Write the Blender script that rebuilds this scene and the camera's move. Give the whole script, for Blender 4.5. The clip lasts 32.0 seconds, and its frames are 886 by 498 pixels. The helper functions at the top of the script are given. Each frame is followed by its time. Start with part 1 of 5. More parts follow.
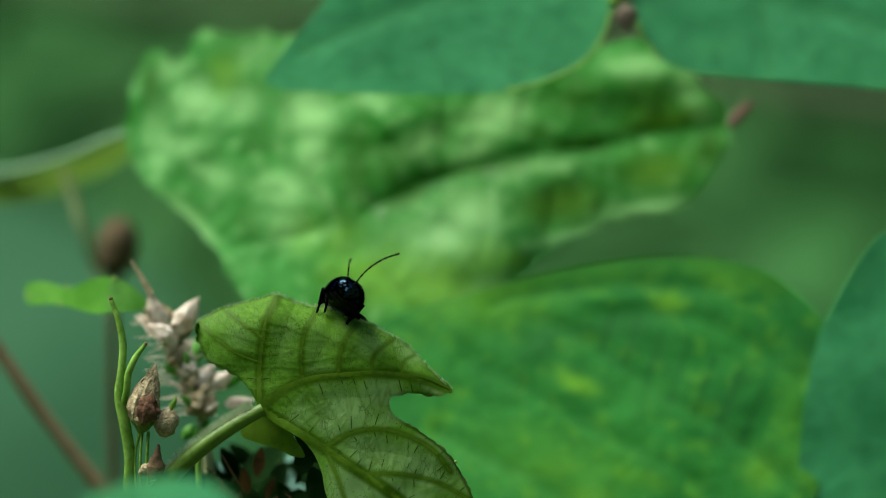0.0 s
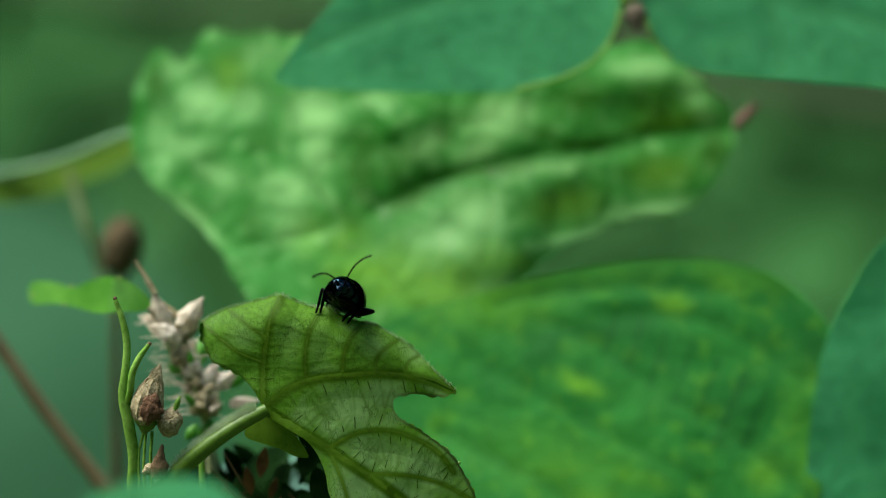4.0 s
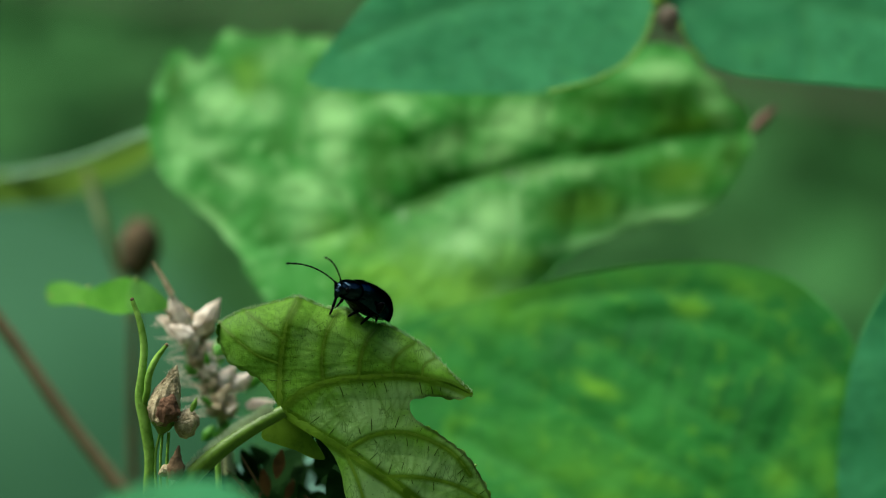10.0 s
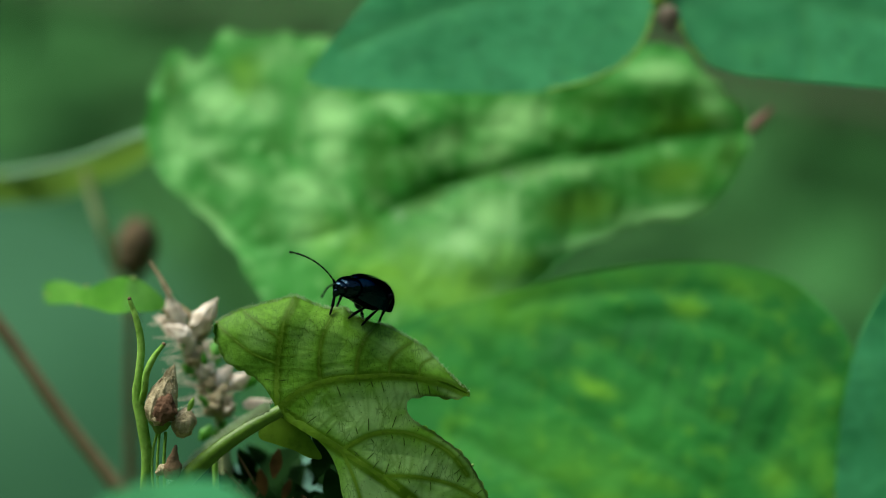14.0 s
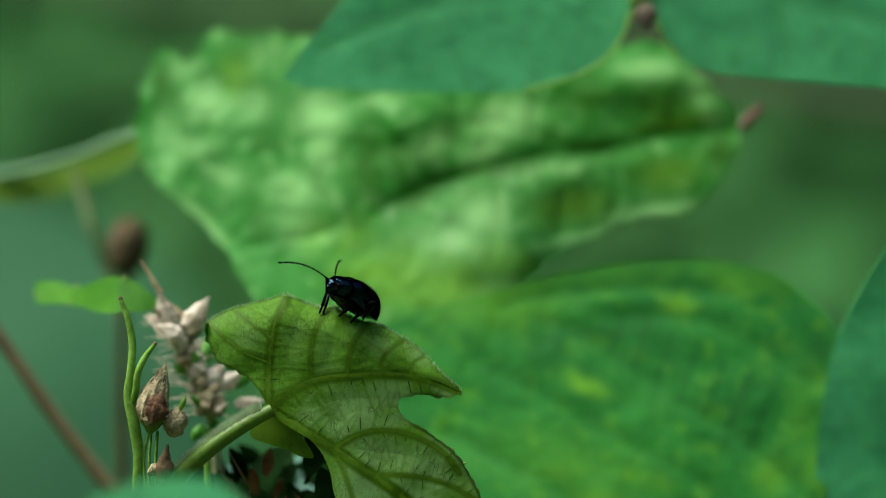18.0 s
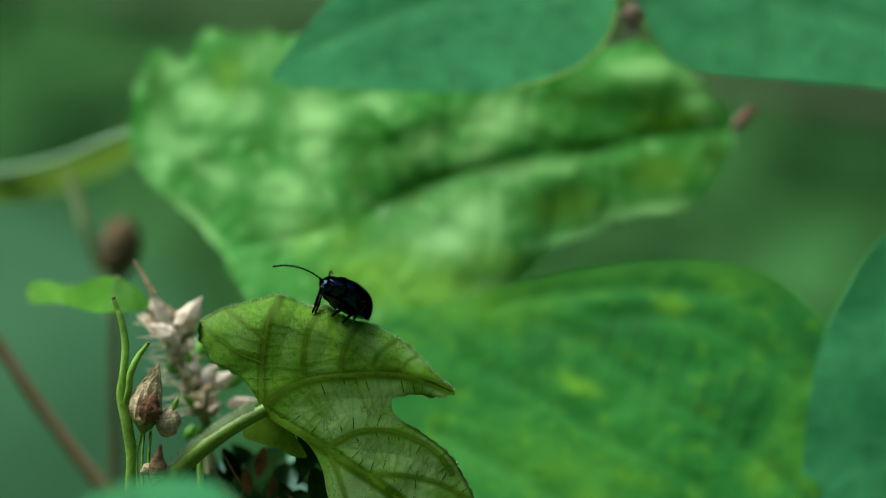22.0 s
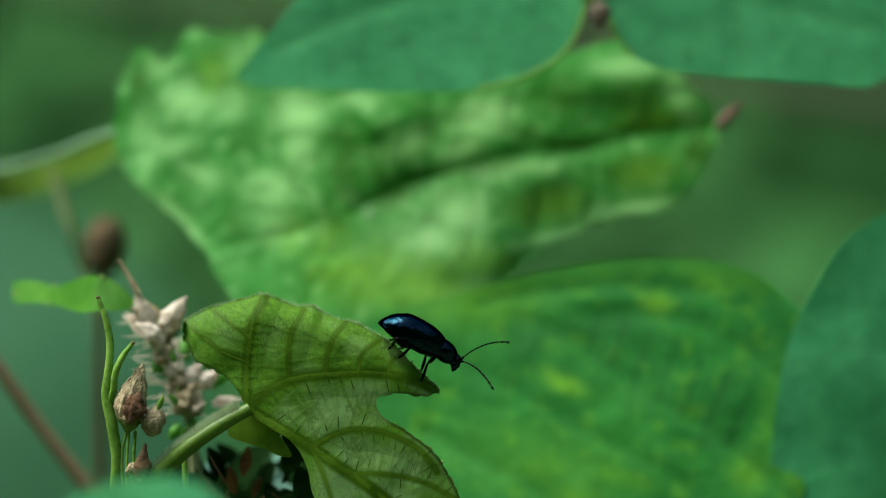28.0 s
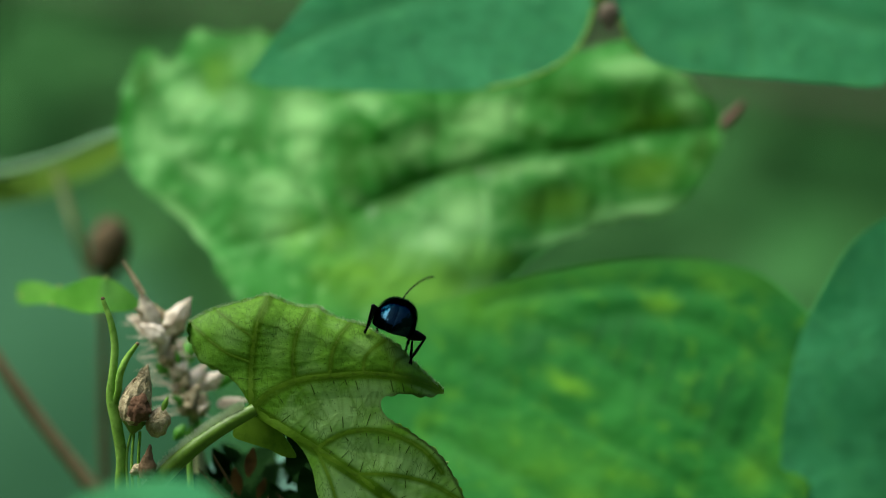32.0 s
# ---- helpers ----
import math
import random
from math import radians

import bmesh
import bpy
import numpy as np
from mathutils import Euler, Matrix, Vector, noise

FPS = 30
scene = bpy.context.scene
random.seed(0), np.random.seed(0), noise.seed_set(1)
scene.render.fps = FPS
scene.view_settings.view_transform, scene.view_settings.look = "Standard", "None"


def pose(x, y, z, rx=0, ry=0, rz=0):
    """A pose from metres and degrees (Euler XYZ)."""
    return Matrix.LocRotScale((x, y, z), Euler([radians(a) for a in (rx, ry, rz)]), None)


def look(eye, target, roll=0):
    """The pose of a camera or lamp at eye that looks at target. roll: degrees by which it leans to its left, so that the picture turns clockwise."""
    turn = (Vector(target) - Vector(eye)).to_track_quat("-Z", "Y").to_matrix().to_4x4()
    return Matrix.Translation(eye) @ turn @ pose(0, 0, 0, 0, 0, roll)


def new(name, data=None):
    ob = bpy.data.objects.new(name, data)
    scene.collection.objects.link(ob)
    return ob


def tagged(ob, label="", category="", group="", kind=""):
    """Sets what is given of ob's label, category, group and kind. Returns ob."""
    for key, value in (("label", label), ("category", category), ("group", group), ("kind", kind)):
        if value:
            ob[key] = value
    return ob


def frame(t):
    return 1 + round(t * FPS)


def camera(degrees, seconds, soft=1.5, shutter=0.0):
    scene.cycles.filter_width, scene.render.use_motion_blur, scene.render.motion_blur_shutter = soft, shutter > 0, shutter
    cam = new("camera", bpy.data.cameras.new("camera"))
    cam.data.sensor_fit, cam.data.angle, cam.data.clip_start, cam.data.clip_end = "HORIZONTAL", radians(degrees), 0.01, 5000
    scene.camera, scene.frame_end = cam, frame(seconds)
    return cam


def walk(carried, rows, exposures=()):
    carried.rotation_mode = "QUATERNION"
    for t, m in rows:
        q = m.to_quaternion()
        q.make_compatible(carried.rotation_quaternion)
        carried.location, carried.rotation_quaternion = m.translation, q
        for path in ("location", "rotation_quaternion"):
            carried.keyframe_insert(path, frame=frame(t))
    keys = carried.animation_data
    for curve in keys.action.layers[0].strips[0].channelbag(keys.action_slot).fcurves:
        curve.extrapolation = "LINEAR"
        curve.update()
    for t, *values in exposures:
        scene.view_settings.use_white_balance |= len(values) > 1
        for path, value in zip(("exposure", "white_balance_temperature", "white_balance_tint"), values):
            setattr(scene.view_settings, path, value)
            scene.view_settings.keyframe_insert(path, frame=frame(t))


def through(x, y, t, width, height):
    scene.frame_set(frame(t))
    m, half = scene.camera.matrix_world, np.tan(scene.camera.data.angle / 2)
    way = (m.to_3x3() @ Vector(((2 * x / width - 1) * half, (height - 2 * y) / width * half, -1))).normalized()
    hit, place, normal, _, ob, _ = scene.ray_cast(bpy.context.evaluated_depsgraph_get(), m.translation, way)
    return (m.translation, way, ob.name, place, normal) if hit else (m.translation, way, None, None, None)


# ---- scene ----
# The plan is in millimetres round the beetle's leaf: x to the right, y away from the camera, z up from the lens's height.
from mathutils.geometry import delaunay_2d_cdt

MM = 0.001
LENS_HEIGHT = 0.90
FOCUS = 0.250

cam = camera(11.4212, 32.0, soft=1.0, shutter=0.5)
cam.data.dof.use_dof = True
cam.data.dof.focus_distance = FOCUS
cam.data.dof.aperture_fstop = 20.0

# seconds, turn to the left, tilt up, lean, in degrees
SWAY = [
    (0, -0.2223, -0.0347, -0.391), (0.5, -0.2134, -0.031, -0.342), (1, -0.2082, -0.028, -0.297), (1.5, -0.2044, -0.0271, -0.282),
    (2, -0.1971, -0.027, -0.28), (2.5, -0.195, -0.026, -0.261), (3, -0.1846, -0.0242, -0.229), (3.5, -0.1778, -0.0234, -0.205),
    (5.5, -0.1278, -0.0168, -0.117), (6, -0.1161, -0.0162, -0.125), (6.5, -0.1028, -0.0147, -0.09), (7, -0.0791, -0.0093, -0.087),
    (7.5, -0.0663, -0.0052, -0.052), (8, -0.0346, -0.0007, -0.009), (8.5, -0.0107, 0.0002, 0.007), (9, 0, 0, 0),
    (9.5, 0.0338, 0.0032, 0.02), (10, 0.0576, 0.0091, 0.066), (10.5, 0.0717, 0.0105, 0.188), (11, 0.0698, 0.0095, 0.11),
    (11.5, 0.0868, 0.0111, 0.136), (12, 0.1166, 0.018, 0.154), (12.5, 0.117, 0.0164, 0.13), (13, 0.107, 0.0103, -0.003),
    (13.5, 0.0353, 0.007, 0.099), (14, 0.0225, 0.0055, 0.14), (14.5, -0.0106, 0.0044, 0.117), (16.5, -0.075, -0.0088, 0.019),
    (17, -0.0896, -0.0108, -0.003), (17.5, -0.0723, -0.0094, 0.044), (18, -0.093, -0.0141, -0.071), (18.5, -0.1204, -0.0134, -0.092),
    (19, -0.1245, -0.0135, -0.051), (19.5, -0.1442, -0.0156, -0.075), (20, -0.1545, -0.0144, -0.05), (20.5, -0.1521, -0.0142, -0.044),
    (21, -0.1806, -0.0165, -0.06), (21.5, -0.1801, -0.0163, -0.053), (22, -0.1839, -0.0168, -0.072), (22.5, -0.1954, -0.0174, -0.076),
    (23, -0.2, -0.0178, -0.089), (23.5, -0.2005, -0.0178, -0.091), (24, -0.2035, -0.0177, -0.088), (24.5, -0.2042, -0.0181, -0.1),
    (25, -0.2116, -0.0148, -0.048), (25.5, -0.2235, -0.0168, -0.102), (27.5, -0.3446, -0.0287, -0.141), (28, -0.3828, -0.0333, -0.177),
    (28.5, -0.4055, -0.0353, -0.244), (29, -0.3897, -0.0335, -0.243), (29.5, -0.3715, -0.0333, -0.22), (30, -0.3602, -0.0323, -0.216),
    (30.5, -0.3526, -0.0306, -0.282), (31, -0.3224, -0.028, -0.281), (31.5, -0.346, -0.027, -0.297), (32, -0.3251, -0.0252, -0.252),
]
walk(cam, [(t, pose(0, -FOCUS, LENS_HEIGHT, 90 + up, 0, turn) @ pose(0, 0, 0, 0, 0, lean)) for t, turn, up, lean in SWAY],
     exposures=[(0.0, 0.97, 6500, 4.0), (32.0, 0.97, 6500, 4.0)])

# ---- light: an overcast sky, brightest high up behind the camera's left shoulder ----
world = bpy.data.worlds.new("overcast_sky")
scene.world = world
world.use_nodes = True
sky = world.node_tree.nodes.new("ShaderNodeTexSky")
sky.sky_type = "NISHITA"
sky.sun_disc = False
sky.sun_elevation = radians(64)
sky.sun_rotation = radians(270)
sky.dust_density = 4.0
backing = world.node_tree.nodes["Background"]
backing.inputs["Strength"].default_value = 0.15
world.node_tree.links.new(sky.outputs["Color"], backing.inputs["Color"])
sun_data = bpy.data.lights.new("sun", "SUN")
sun_data.energy = 4.0
sun_data.angle = radians(36)
sun_data.color = (1.0, 0.96, 0.9)
sun = new("sun", sun_data)
sun.matrix_world = look((-1.3, -0.22, 3.6), (0, 0.1, 0.9))


# ---- materials ----
class Nodes:
    """A material under construction; positions are in metres, so scales are per metre."""

    def __init__(self, name):
        self.material = bpy.data.materials.new(name)
        self.material.use_nodes = True
        self.tree = self.material.node_tree
        self.shader = self.tree.nodes["Principled BSDF"]
        self.output = self.tree.nodes["Material Output"]
        self.where = self.add("ShaderNodeTexCoord").outputs["Object"]

    def add(self, kind, **values):
        node = self.tree.nodes.new(kind)
        for key, value in values.items():
            self.put(node.inputs[key.replace("_", " ")], value)
        return node

    def put(self, socket, value):
        if isinstance(value, bpy.types.NodeSocket):
            self.tree.links.new(value, socket)
        elif isinstance(value, tuple) and len(value) == 3 and socket.type == "RGBA":
            socket.default_value = (*value, 1.0)
        else:
            socket.default_value = value

    def noise(self, scale, detail=3.0, rough=0.55, distort=0.0):
        return self.add("ShaderNodeTexNoise", Vector=self.where, Scale=scale, Detail=detail, Roughness=rough, Distortion=distort).outputs["Fac"]

    def cells(self, scale, squeeze=None):
        where = self.where
        if squeeze:
            where = self.add("ShaderNodeMapping", Vector=where, Scale=squeeze, Rotation=(0.0, 0.25, 0.0)).outputs[0]
        node = self.add("ShaderNodeTexVoronoi", Vector=where, Scale=scale)
        node.feature = "DISTANCE_TO_EDGE"
        return node.outputs["Distance"]

    def span(self, value, low, high, to_low=0.0, to_high=1.0):
        node = self.add("ShaderNodeMapRange")
        for i, v in enumerate((value, low, high, to_low, to_high)):
            self.put(node.inputs[i], v)
        return node.outputs[0]

    def times(self, a, b):
        node = self.tree.nodes.new("ShaderNodeMath")
        node.operation = "MULTIPLY"
        self.put(node.inputs[0], a)
        self.put(node.inputs[1], b)
        return node.outputs[0]

    def mix(self, factor, a, b):
        node = self.tree.nodes.new("ShaderNodeMix")
        node.data_type = "RGBA"
        self.put(node.inputs[0], factor)
        self.put(node.inputs[6], a)
        self.put(node.inputs[7], b)
        return node.outputs[2]

    def mask(self, name):
        node = self.add("ShaderNodeAttribute")
        node.attribute_name = name
        return node.outputs["Fac"]

    def relief(self, height, distance, strength=0.6):
        self.put(self.shader.inputs["Normal"], self.add("ShaderNodeBump", Height=height, Distance=distance, Strength=strength).outputs[0])

    def finish(self, colour, rough=0.5, metal=0.0, specular=0.5, glow_through=0.0, through_colour=None):
        self.put(self.shader.inputs["Base Color"], colour)
        self.put(self.shader.inputs["Roughness"], rough)
        self.put(self.shader.inputs["Metallic"], metal)
        self.put(self.shader.inputs["Specular IOR Level"], specular)
        if glow_through:
            leaf_light = self.add("ShaderNodeBsdfTranslucent", Color=through_colour or colour)
            both = self.add("ShaderNodeMixShader")
            self.put(both.inputs[0], glow_through)
            self.tree.links.new(self.shader.outputs[0], both.inputs[1])
            self.tree.links.new(leaf_light.outputs[0], both.inputs[2])
            self.tree.links.new(both.outputs[0], self.output.inputs["Surface"])
        return self.material


def leaf_surface(name, dark, light, vein, patch=None, grain=700.0, blotch=160.0, patch_scale=140.0, patch_at=(0.55, 0.7), net=0.0,
                 net_scale=1500.0, rough=0.5, through=0.3, specular=0.4, shade=0.3, mapped=False, deep=None, gold=None):
    n = Nodes(name)
    tone = n.mix(n.span(n.noise(blotch, 4.0), 0.35, 0.65), dark, light)
    tone = n.mix(n.span(n.noise(grain, 3.0), 0.45, 0.72, 0.0, 0.6 if net else 0.35), tone, tuple(c * 0.55 for c in dark))
    if patch:
        tone = n.mix(n.span(n.noise(patch_scale * 0.7, 3.0, 0.6, 0.6), patch_at[0], patch_at[1]), tone, patch)
        tone = n.mix(n.span(n.noise(patch_scale * 2.3, 2.0, 0.5, 0.3), 0.54, 0.70, 0.0, 0.35), tone, patch)
        tone = n.mix(n.span(n.noise(patch_scale * 1.4, 2.0, 0.5, 0.8), 0.58, 0.70, 0.0, shade), tone, tuple(c * 0.6 for c in dark))
    if mapped:
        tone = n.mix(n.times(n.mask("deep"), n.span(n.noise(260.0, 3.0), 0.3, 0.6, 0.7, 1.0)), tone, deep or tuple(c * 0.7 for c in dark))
        tone = n.mix(n.times(n.mask("pale"), n.span(n.noise(480.0, 4.0, 0.6, 0.8), 0.34, 0.56, 0.65, 1.0)), tone, patch)
    if gold:
        tone = n.mix(n.times(n.mask("gold"), n.span(n.noise(420.0, 3.0, 0.6, 0.5), 0.34, 0.58, 0.55, 1.0)), tone, gold)
    height = n.noise(grain * 2.0, 2.0)
    if net:
        ladder = n.cells(net_scale, (1.0, 0.5, 0.32))
        lines = n.span(ladder, 0.0, 0.07, 1.0, 0.0)
        broken = n.times(lines, n.span(n.noise(900.0, 2.0), 0.46, 0.62))
        tone = n.mix(n.times(broken, net), tone, tuple(c * 0.25 for c in dark))
        specks = n.add("ShaderNodeTexVoronoi", Vector=n.where, Scale=4200.0).outputs["Distance"]
        specks = n.times(n.span(specks, 0.10, 0.2, 1.0, 0.0), n.span(n.noise(350.0, 2.0), 0.40, 0.52))
        tone = n.mix(n.times(specks, 0.6), tone, tuple(c * 0.15 for c in dark))
        height = n.noise(4600.0, 4.0, 0.65)
    if net:
        tone = n.mix(n.times(n.mask("rung"), n.span(n.noise(700.0, 2.0), 0.35, 0.65, 0.10, 0.50)), tone, vein)
    tone = n.mix(n.mask("vein"), tone, vein)
    n.relief(height, 0.00012, 0.45 if net else 0.5)
    return n.finish(tone, n.span(n.noise(blotch * 2, 2.0), 0.3, 0.7, rough - 0.1, rough + 0.12), 0.0, specular, through)


def plain_surface(name, dark, light, scale=900.0, rough=0.6, specular=0.3, through=0.0, fine=3.0, relief=0.00006):
    n = Nodes(name)
    tone = n.mix(n.span(n.noise(scale, 4.0), 0.3, 0.7), dark, light)
    tone = n.mix(n.span(n.noise(scale * fine, 2.0), 0.5, 0.75, 0.0, 0.5), tone, tuple(c * 0.5 for c in dark))
    n.relief(n.noise(scale * fine, 3.0), relief, 0.7)
    return n.finish(tone, rough, 0.0, specular, through)


def chitin(name, colour, rough, metal, pitted=0.00026):
    n = Nodes(name)
    pits = n.cells(9000.0)
    tone = n.mix(n.span(n.noise(900.0, 2.0), 0.35, 0.7), colour, tuple(c * 0.5 for c in colour))
    streaks = n.add("ShaderNodeTexNoise", Vector=n.add("ShaderNodeMapping", Vector=n.where, Scale=(0.7, 1.2, 1.2)).outputs[0], Scale=2200.0, Detail=3.0).outputs["Fac"]
    height = n.add("ShaderNodeMath")
    n.put(height.inputs[0], n.times(pits, 0.06))
    n.put(height.inputs[1], streaks)
    n.relief(height.outputs[0], pitted, 0.6)
    n.put(n.shader.inputs["Specular Tint"], (0.10, 0.16, 0.20))
    return n.finish(tone, n.span(n.noise(1800.0, 2.0), 0.3, 0.7, rough * 0.8, rough * 1.3), metal, 0.05 if metal < 0.5 else 0.5)


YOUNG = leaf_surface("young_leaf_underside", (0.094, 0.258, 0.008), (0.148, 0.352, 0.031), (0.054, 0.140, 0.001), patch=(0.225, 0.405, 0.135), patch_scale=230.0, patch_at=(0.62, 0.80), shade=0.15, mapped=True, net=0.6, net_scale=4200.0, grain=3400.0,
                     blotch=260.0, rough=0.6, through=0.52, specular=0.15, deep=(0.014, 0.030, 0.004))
YOUNG_VEIN = plain_surface("young_leaf_vein", (0.056, 0.140, 0.001), (0.080, 0.174, 0.004), 900.0, 0.5, 0.25, 0.3)
MOSAIC = leaf_surface("mottled_leaf", (0.026, 0.190, 0.018), (0.050, 0.270, 0.040), (0.012, 0.11, 0.006), patch=(0.27, 0.58, 0.20), mapped=True, blotch=330.0,
                      patch_scale=420.0, patch_at=(0.66, 0.84), rough=0.5, through=0.35, specular=0.15, shade=0.2, deep=(0.022, 0.110, 0.002), gold=(0.155, 0.400, 0.030))
BROAD = leaf_surface("broad_leaf", (0.016, 0.160, 0.022), (0.027, 0.212, 0.026), (0.014, 0.13, 0.014), patch=(0.13, 0.37, 0.022), blotch=190.0, grain=900.0,
                     shade=0.1, patch_scale=320.0, patch_at=(0.74, 0.90), rough=0.55, through=0.25, specular=0.2, mapped=True, gold=(0.085, 0.300, 0.018))
SHRUB = leaf_surface("blue_green_leaf", (0.026, 0.205, 0.068), (0.046, 0.285, 0.105), (0.034, 0.21, 0.065), patch=(0.06, 0.32, 0.10), blotch=240.0,
                     patch_scale=240.0, patch_at=(0.6, 0.85), rough=0.58, through=0.2, specular=0.25)
SMALL = leaf_surface("small_leaf", (0.055, 0.23, 0.017), (0.12, 0.37, 0.038), (0.15, 0.33, 0.07), blotch=300.0, rough=0.5, through=0.35)
# near black: the shade under the vine leaf is put into this colour
SHADE_LEAF = leaf_surface("shade_toned_leaf", (0.005, 0.022, 0.004), (0.012, 0.044, 0.008), (0.016, 0.05, 0.01), blotch=300.0, rough=0.7, through=0.1, specular=0.04)
DUSTY = leaf_surface("dusty_leaf", (0.064, 0.205, 0.098), (0.086, 0.260, 0.128), (0.07, 0.2, 0.09), blotch=40.0, grain=300.0, rough=0.6, through=0.2, specular=0.2)
PALE_LEAF = leaf_surface("pale_leaflet", (0.075, 0.20, 0.14), (0.14, 0.30, 0.22), (0.12, 0.26, 0.17), blotch=300.0, rough=0.6, through=0.2, specular=0.2)
GREEN_STEM = plain_surface("green_stem", (0.115, 0.265, 0.028), (0.205, 0.385, 0.070), 900.0, 0.7, 0.15, 0.25, 3.0, 0.00012)
PALE_STEM = plain_surface("pale_stem", (0.20, 0.26, 0.10), (0.32, 0.37, 0.18), 500.0, 0.6)
PETIOLE = plain_surface("hairy_petiole", (0.056, 0.132, 0.004), (0.088, 0.180, 0.012), 600.0, 0.5, 0.4, 0.2)
HAIR = plain_surface("pale_hair", (0.46, 0.58, 0.36), (0.60, 0.70, 0.48), 900.0, 0.5, 0.4, 0.4)
HUSK = plain_surface("dry_husk", (0.20, 0.165, 0.085), (0.46, 0.40, 0.25), 2400.0, 0.85, 0.1, 0.1, 3.0, 0.00026)
HUSK_DARK = plain_surface("dark_husk", (0.050, 0.036, 0.016), (0.13, 0.086, 0.042), 1500.0, 0.8, 0.2, 0.0, 3.0, 0.00015)
OPENING = plain_surface("open_husk", (0.050, 0.027, 0.014), (0.135, 0.076, 0.044), 1400.0, 0.85, 0.1, 0.0, 3.0, 0.0002)
TOOTH = plain_surface("pale_tooth", (0.17, 0.33, 0.06), (0.26, 0.43, 0.12), 1500.0, 0.5, 0.3, 0.3)
DASH = plain_surface("dark_veinlet", (0.014, 0.042, 0.003), (0.030, 0.075, 0.006), 900.0, 0.6, 0.1)
BROWN_LEAF = plain_surface("withered_leaf", (0.042, 0.022, 0.007), (0.105, 0.056, 0.018), 900.0, 0.8, 0.1)
FOLD = plain_surface("folded_leaf_base", (0.105, 0.220, 0.010), (0.16, 0.300, 0.024), 700.0, 0.5, 0.2, 0.4)
DARK_STALK = plain_surface("dark_stalk", (0.034, 0.026, 0.010), (0.062, 0.047, 0.020), 500.0, 0.8, 0.1)
DOWNY = plain_surface("downy_stalk", (0.13, 0.28, 0.15), (0.21, 0.37, 0.22), 400.0, 0.7, 0.2, 0.2)
SPOT = plain_surface("yellow_spot", (0.15, 0.27, 0.05), (0.24, 0.36, 0.09), 900.0)
BUD_BROWN = plain_surface("bud_brown", (0.050, 0.042, 0.020), (0.100, 0.078, 0.042), 500.0, 0.85, 0.1)
BRACT = plain_surface("straw_bract", (0.54, 0.45, 0.33), (0.94, 0.87, 0.74), 1300.0, 0.65, 0.3, 0.3)
TWIG = plain_surface("brown_twig", (0.090, 0.074, 0.032), (0.155, 0.128, 0.062), 300.0, 0.8)
BARK = plain_surface("grey_bark", (0.042, 0.052, 0.030), (0.085, 0.092, 0.056), 60.0, 0.9, 0.2, 0.0, 6.0, 0.0008)
SOIL = plain_surface("leaf_litter", (0.03, 0.05, 0.02), (0.07, 0.10, 0.035), 9.0, 0.95, 0.2, 0.0, 12.0, 0.004)
SHELL = chitin("blue_black_shell", (0.0068, 0.0195, 0.030), 0.09, 1.0, 0.00011)
SHIELD = chitin("black_shield", (0.012, 0.023, 0.033), 0.14, 1.0)
BLACK = chitin("black_limb", (0.002, 0.002, 0.0025), 0.32, 0.0)
EYE = chitin("black_eye", (0.004, 0.004, 0.005), 0.12, 0.0)
RED = plain_surface("red_tip", (0.095, 0.050, 0.032), (0.145, 0.075, 0.05), 500.0, 0.6)
BROWN_EDGE = plain_surface("withered_brown", (0.07, 0.06, 0.04), (0.14, 0.11, 0.075), 500.0, 0.8)


def foliage_surface():
    n = Nodes("hedge_foliage")
    each = n.add("ShaderNodeNewGeometry").outputs["Random Per Island"]
    tone = n.mix(each, (0.028, 0.118, 0.030), (0.044, 0.168, 0.045))
    tone = n.mix(n.span(n.noise(40.0, 3.0), 0.4, 0.7), tone, (0.044, 0.125, 0.035))
    return n.finish(tone, 0.7, 0.0, 0.05, 0.2)


FOLIAGE = foliage_surface()


# ---- shapes ----
ORIGIN = {}


def spot(p):
    return Vector((p[0] * MM, p[1] * MM, LENS_HEIGHT + p[2] * MM))


def thing(name, base, label, category, group="", kind=""):
    ob = new(name)
    ob.empty_display_size = 0.005
    ob.location = spot(base)
    ORIGIN[ob] = spot(base)
    return tagged(ob, label, category, group, kind)


def part(name, shape, material, parent, label="", masks=None, smooth=True, kind=""):
    """Links one mesh, given in the plan's millimetres, under a thing or a part."""
    verts, faces = shape
    base = ORIGIN[parent] if parent else Vector((0, 0, 0))
    points = np.asarray(verts, float) * MM + np.array([0, 0, LENS_HEIGHT]) - np.array(base)
    data = bpy.data.meshes.new(name)
    data.from_pydata(points.tolist(), [], faces)
    if smooth:
        data.shade_smooth()
        data.set_sharp_from_angle(angle=radians(50))
    if masks is not None:
        for mask, values in (masks.items() if isinstance(masks, dict) else (("vein", masks),)):
            layer = data.attributes.new(mask, "FLOAT", "POINT")
            layer.data.foreach_set("value", np.asarray(values, np.float32))
    data.materials.append(material)
    ob = new(name, data)
    ob.parent = parent
    ORIGIN[ob] = base
    return tagged(ob, label, kind=kind)


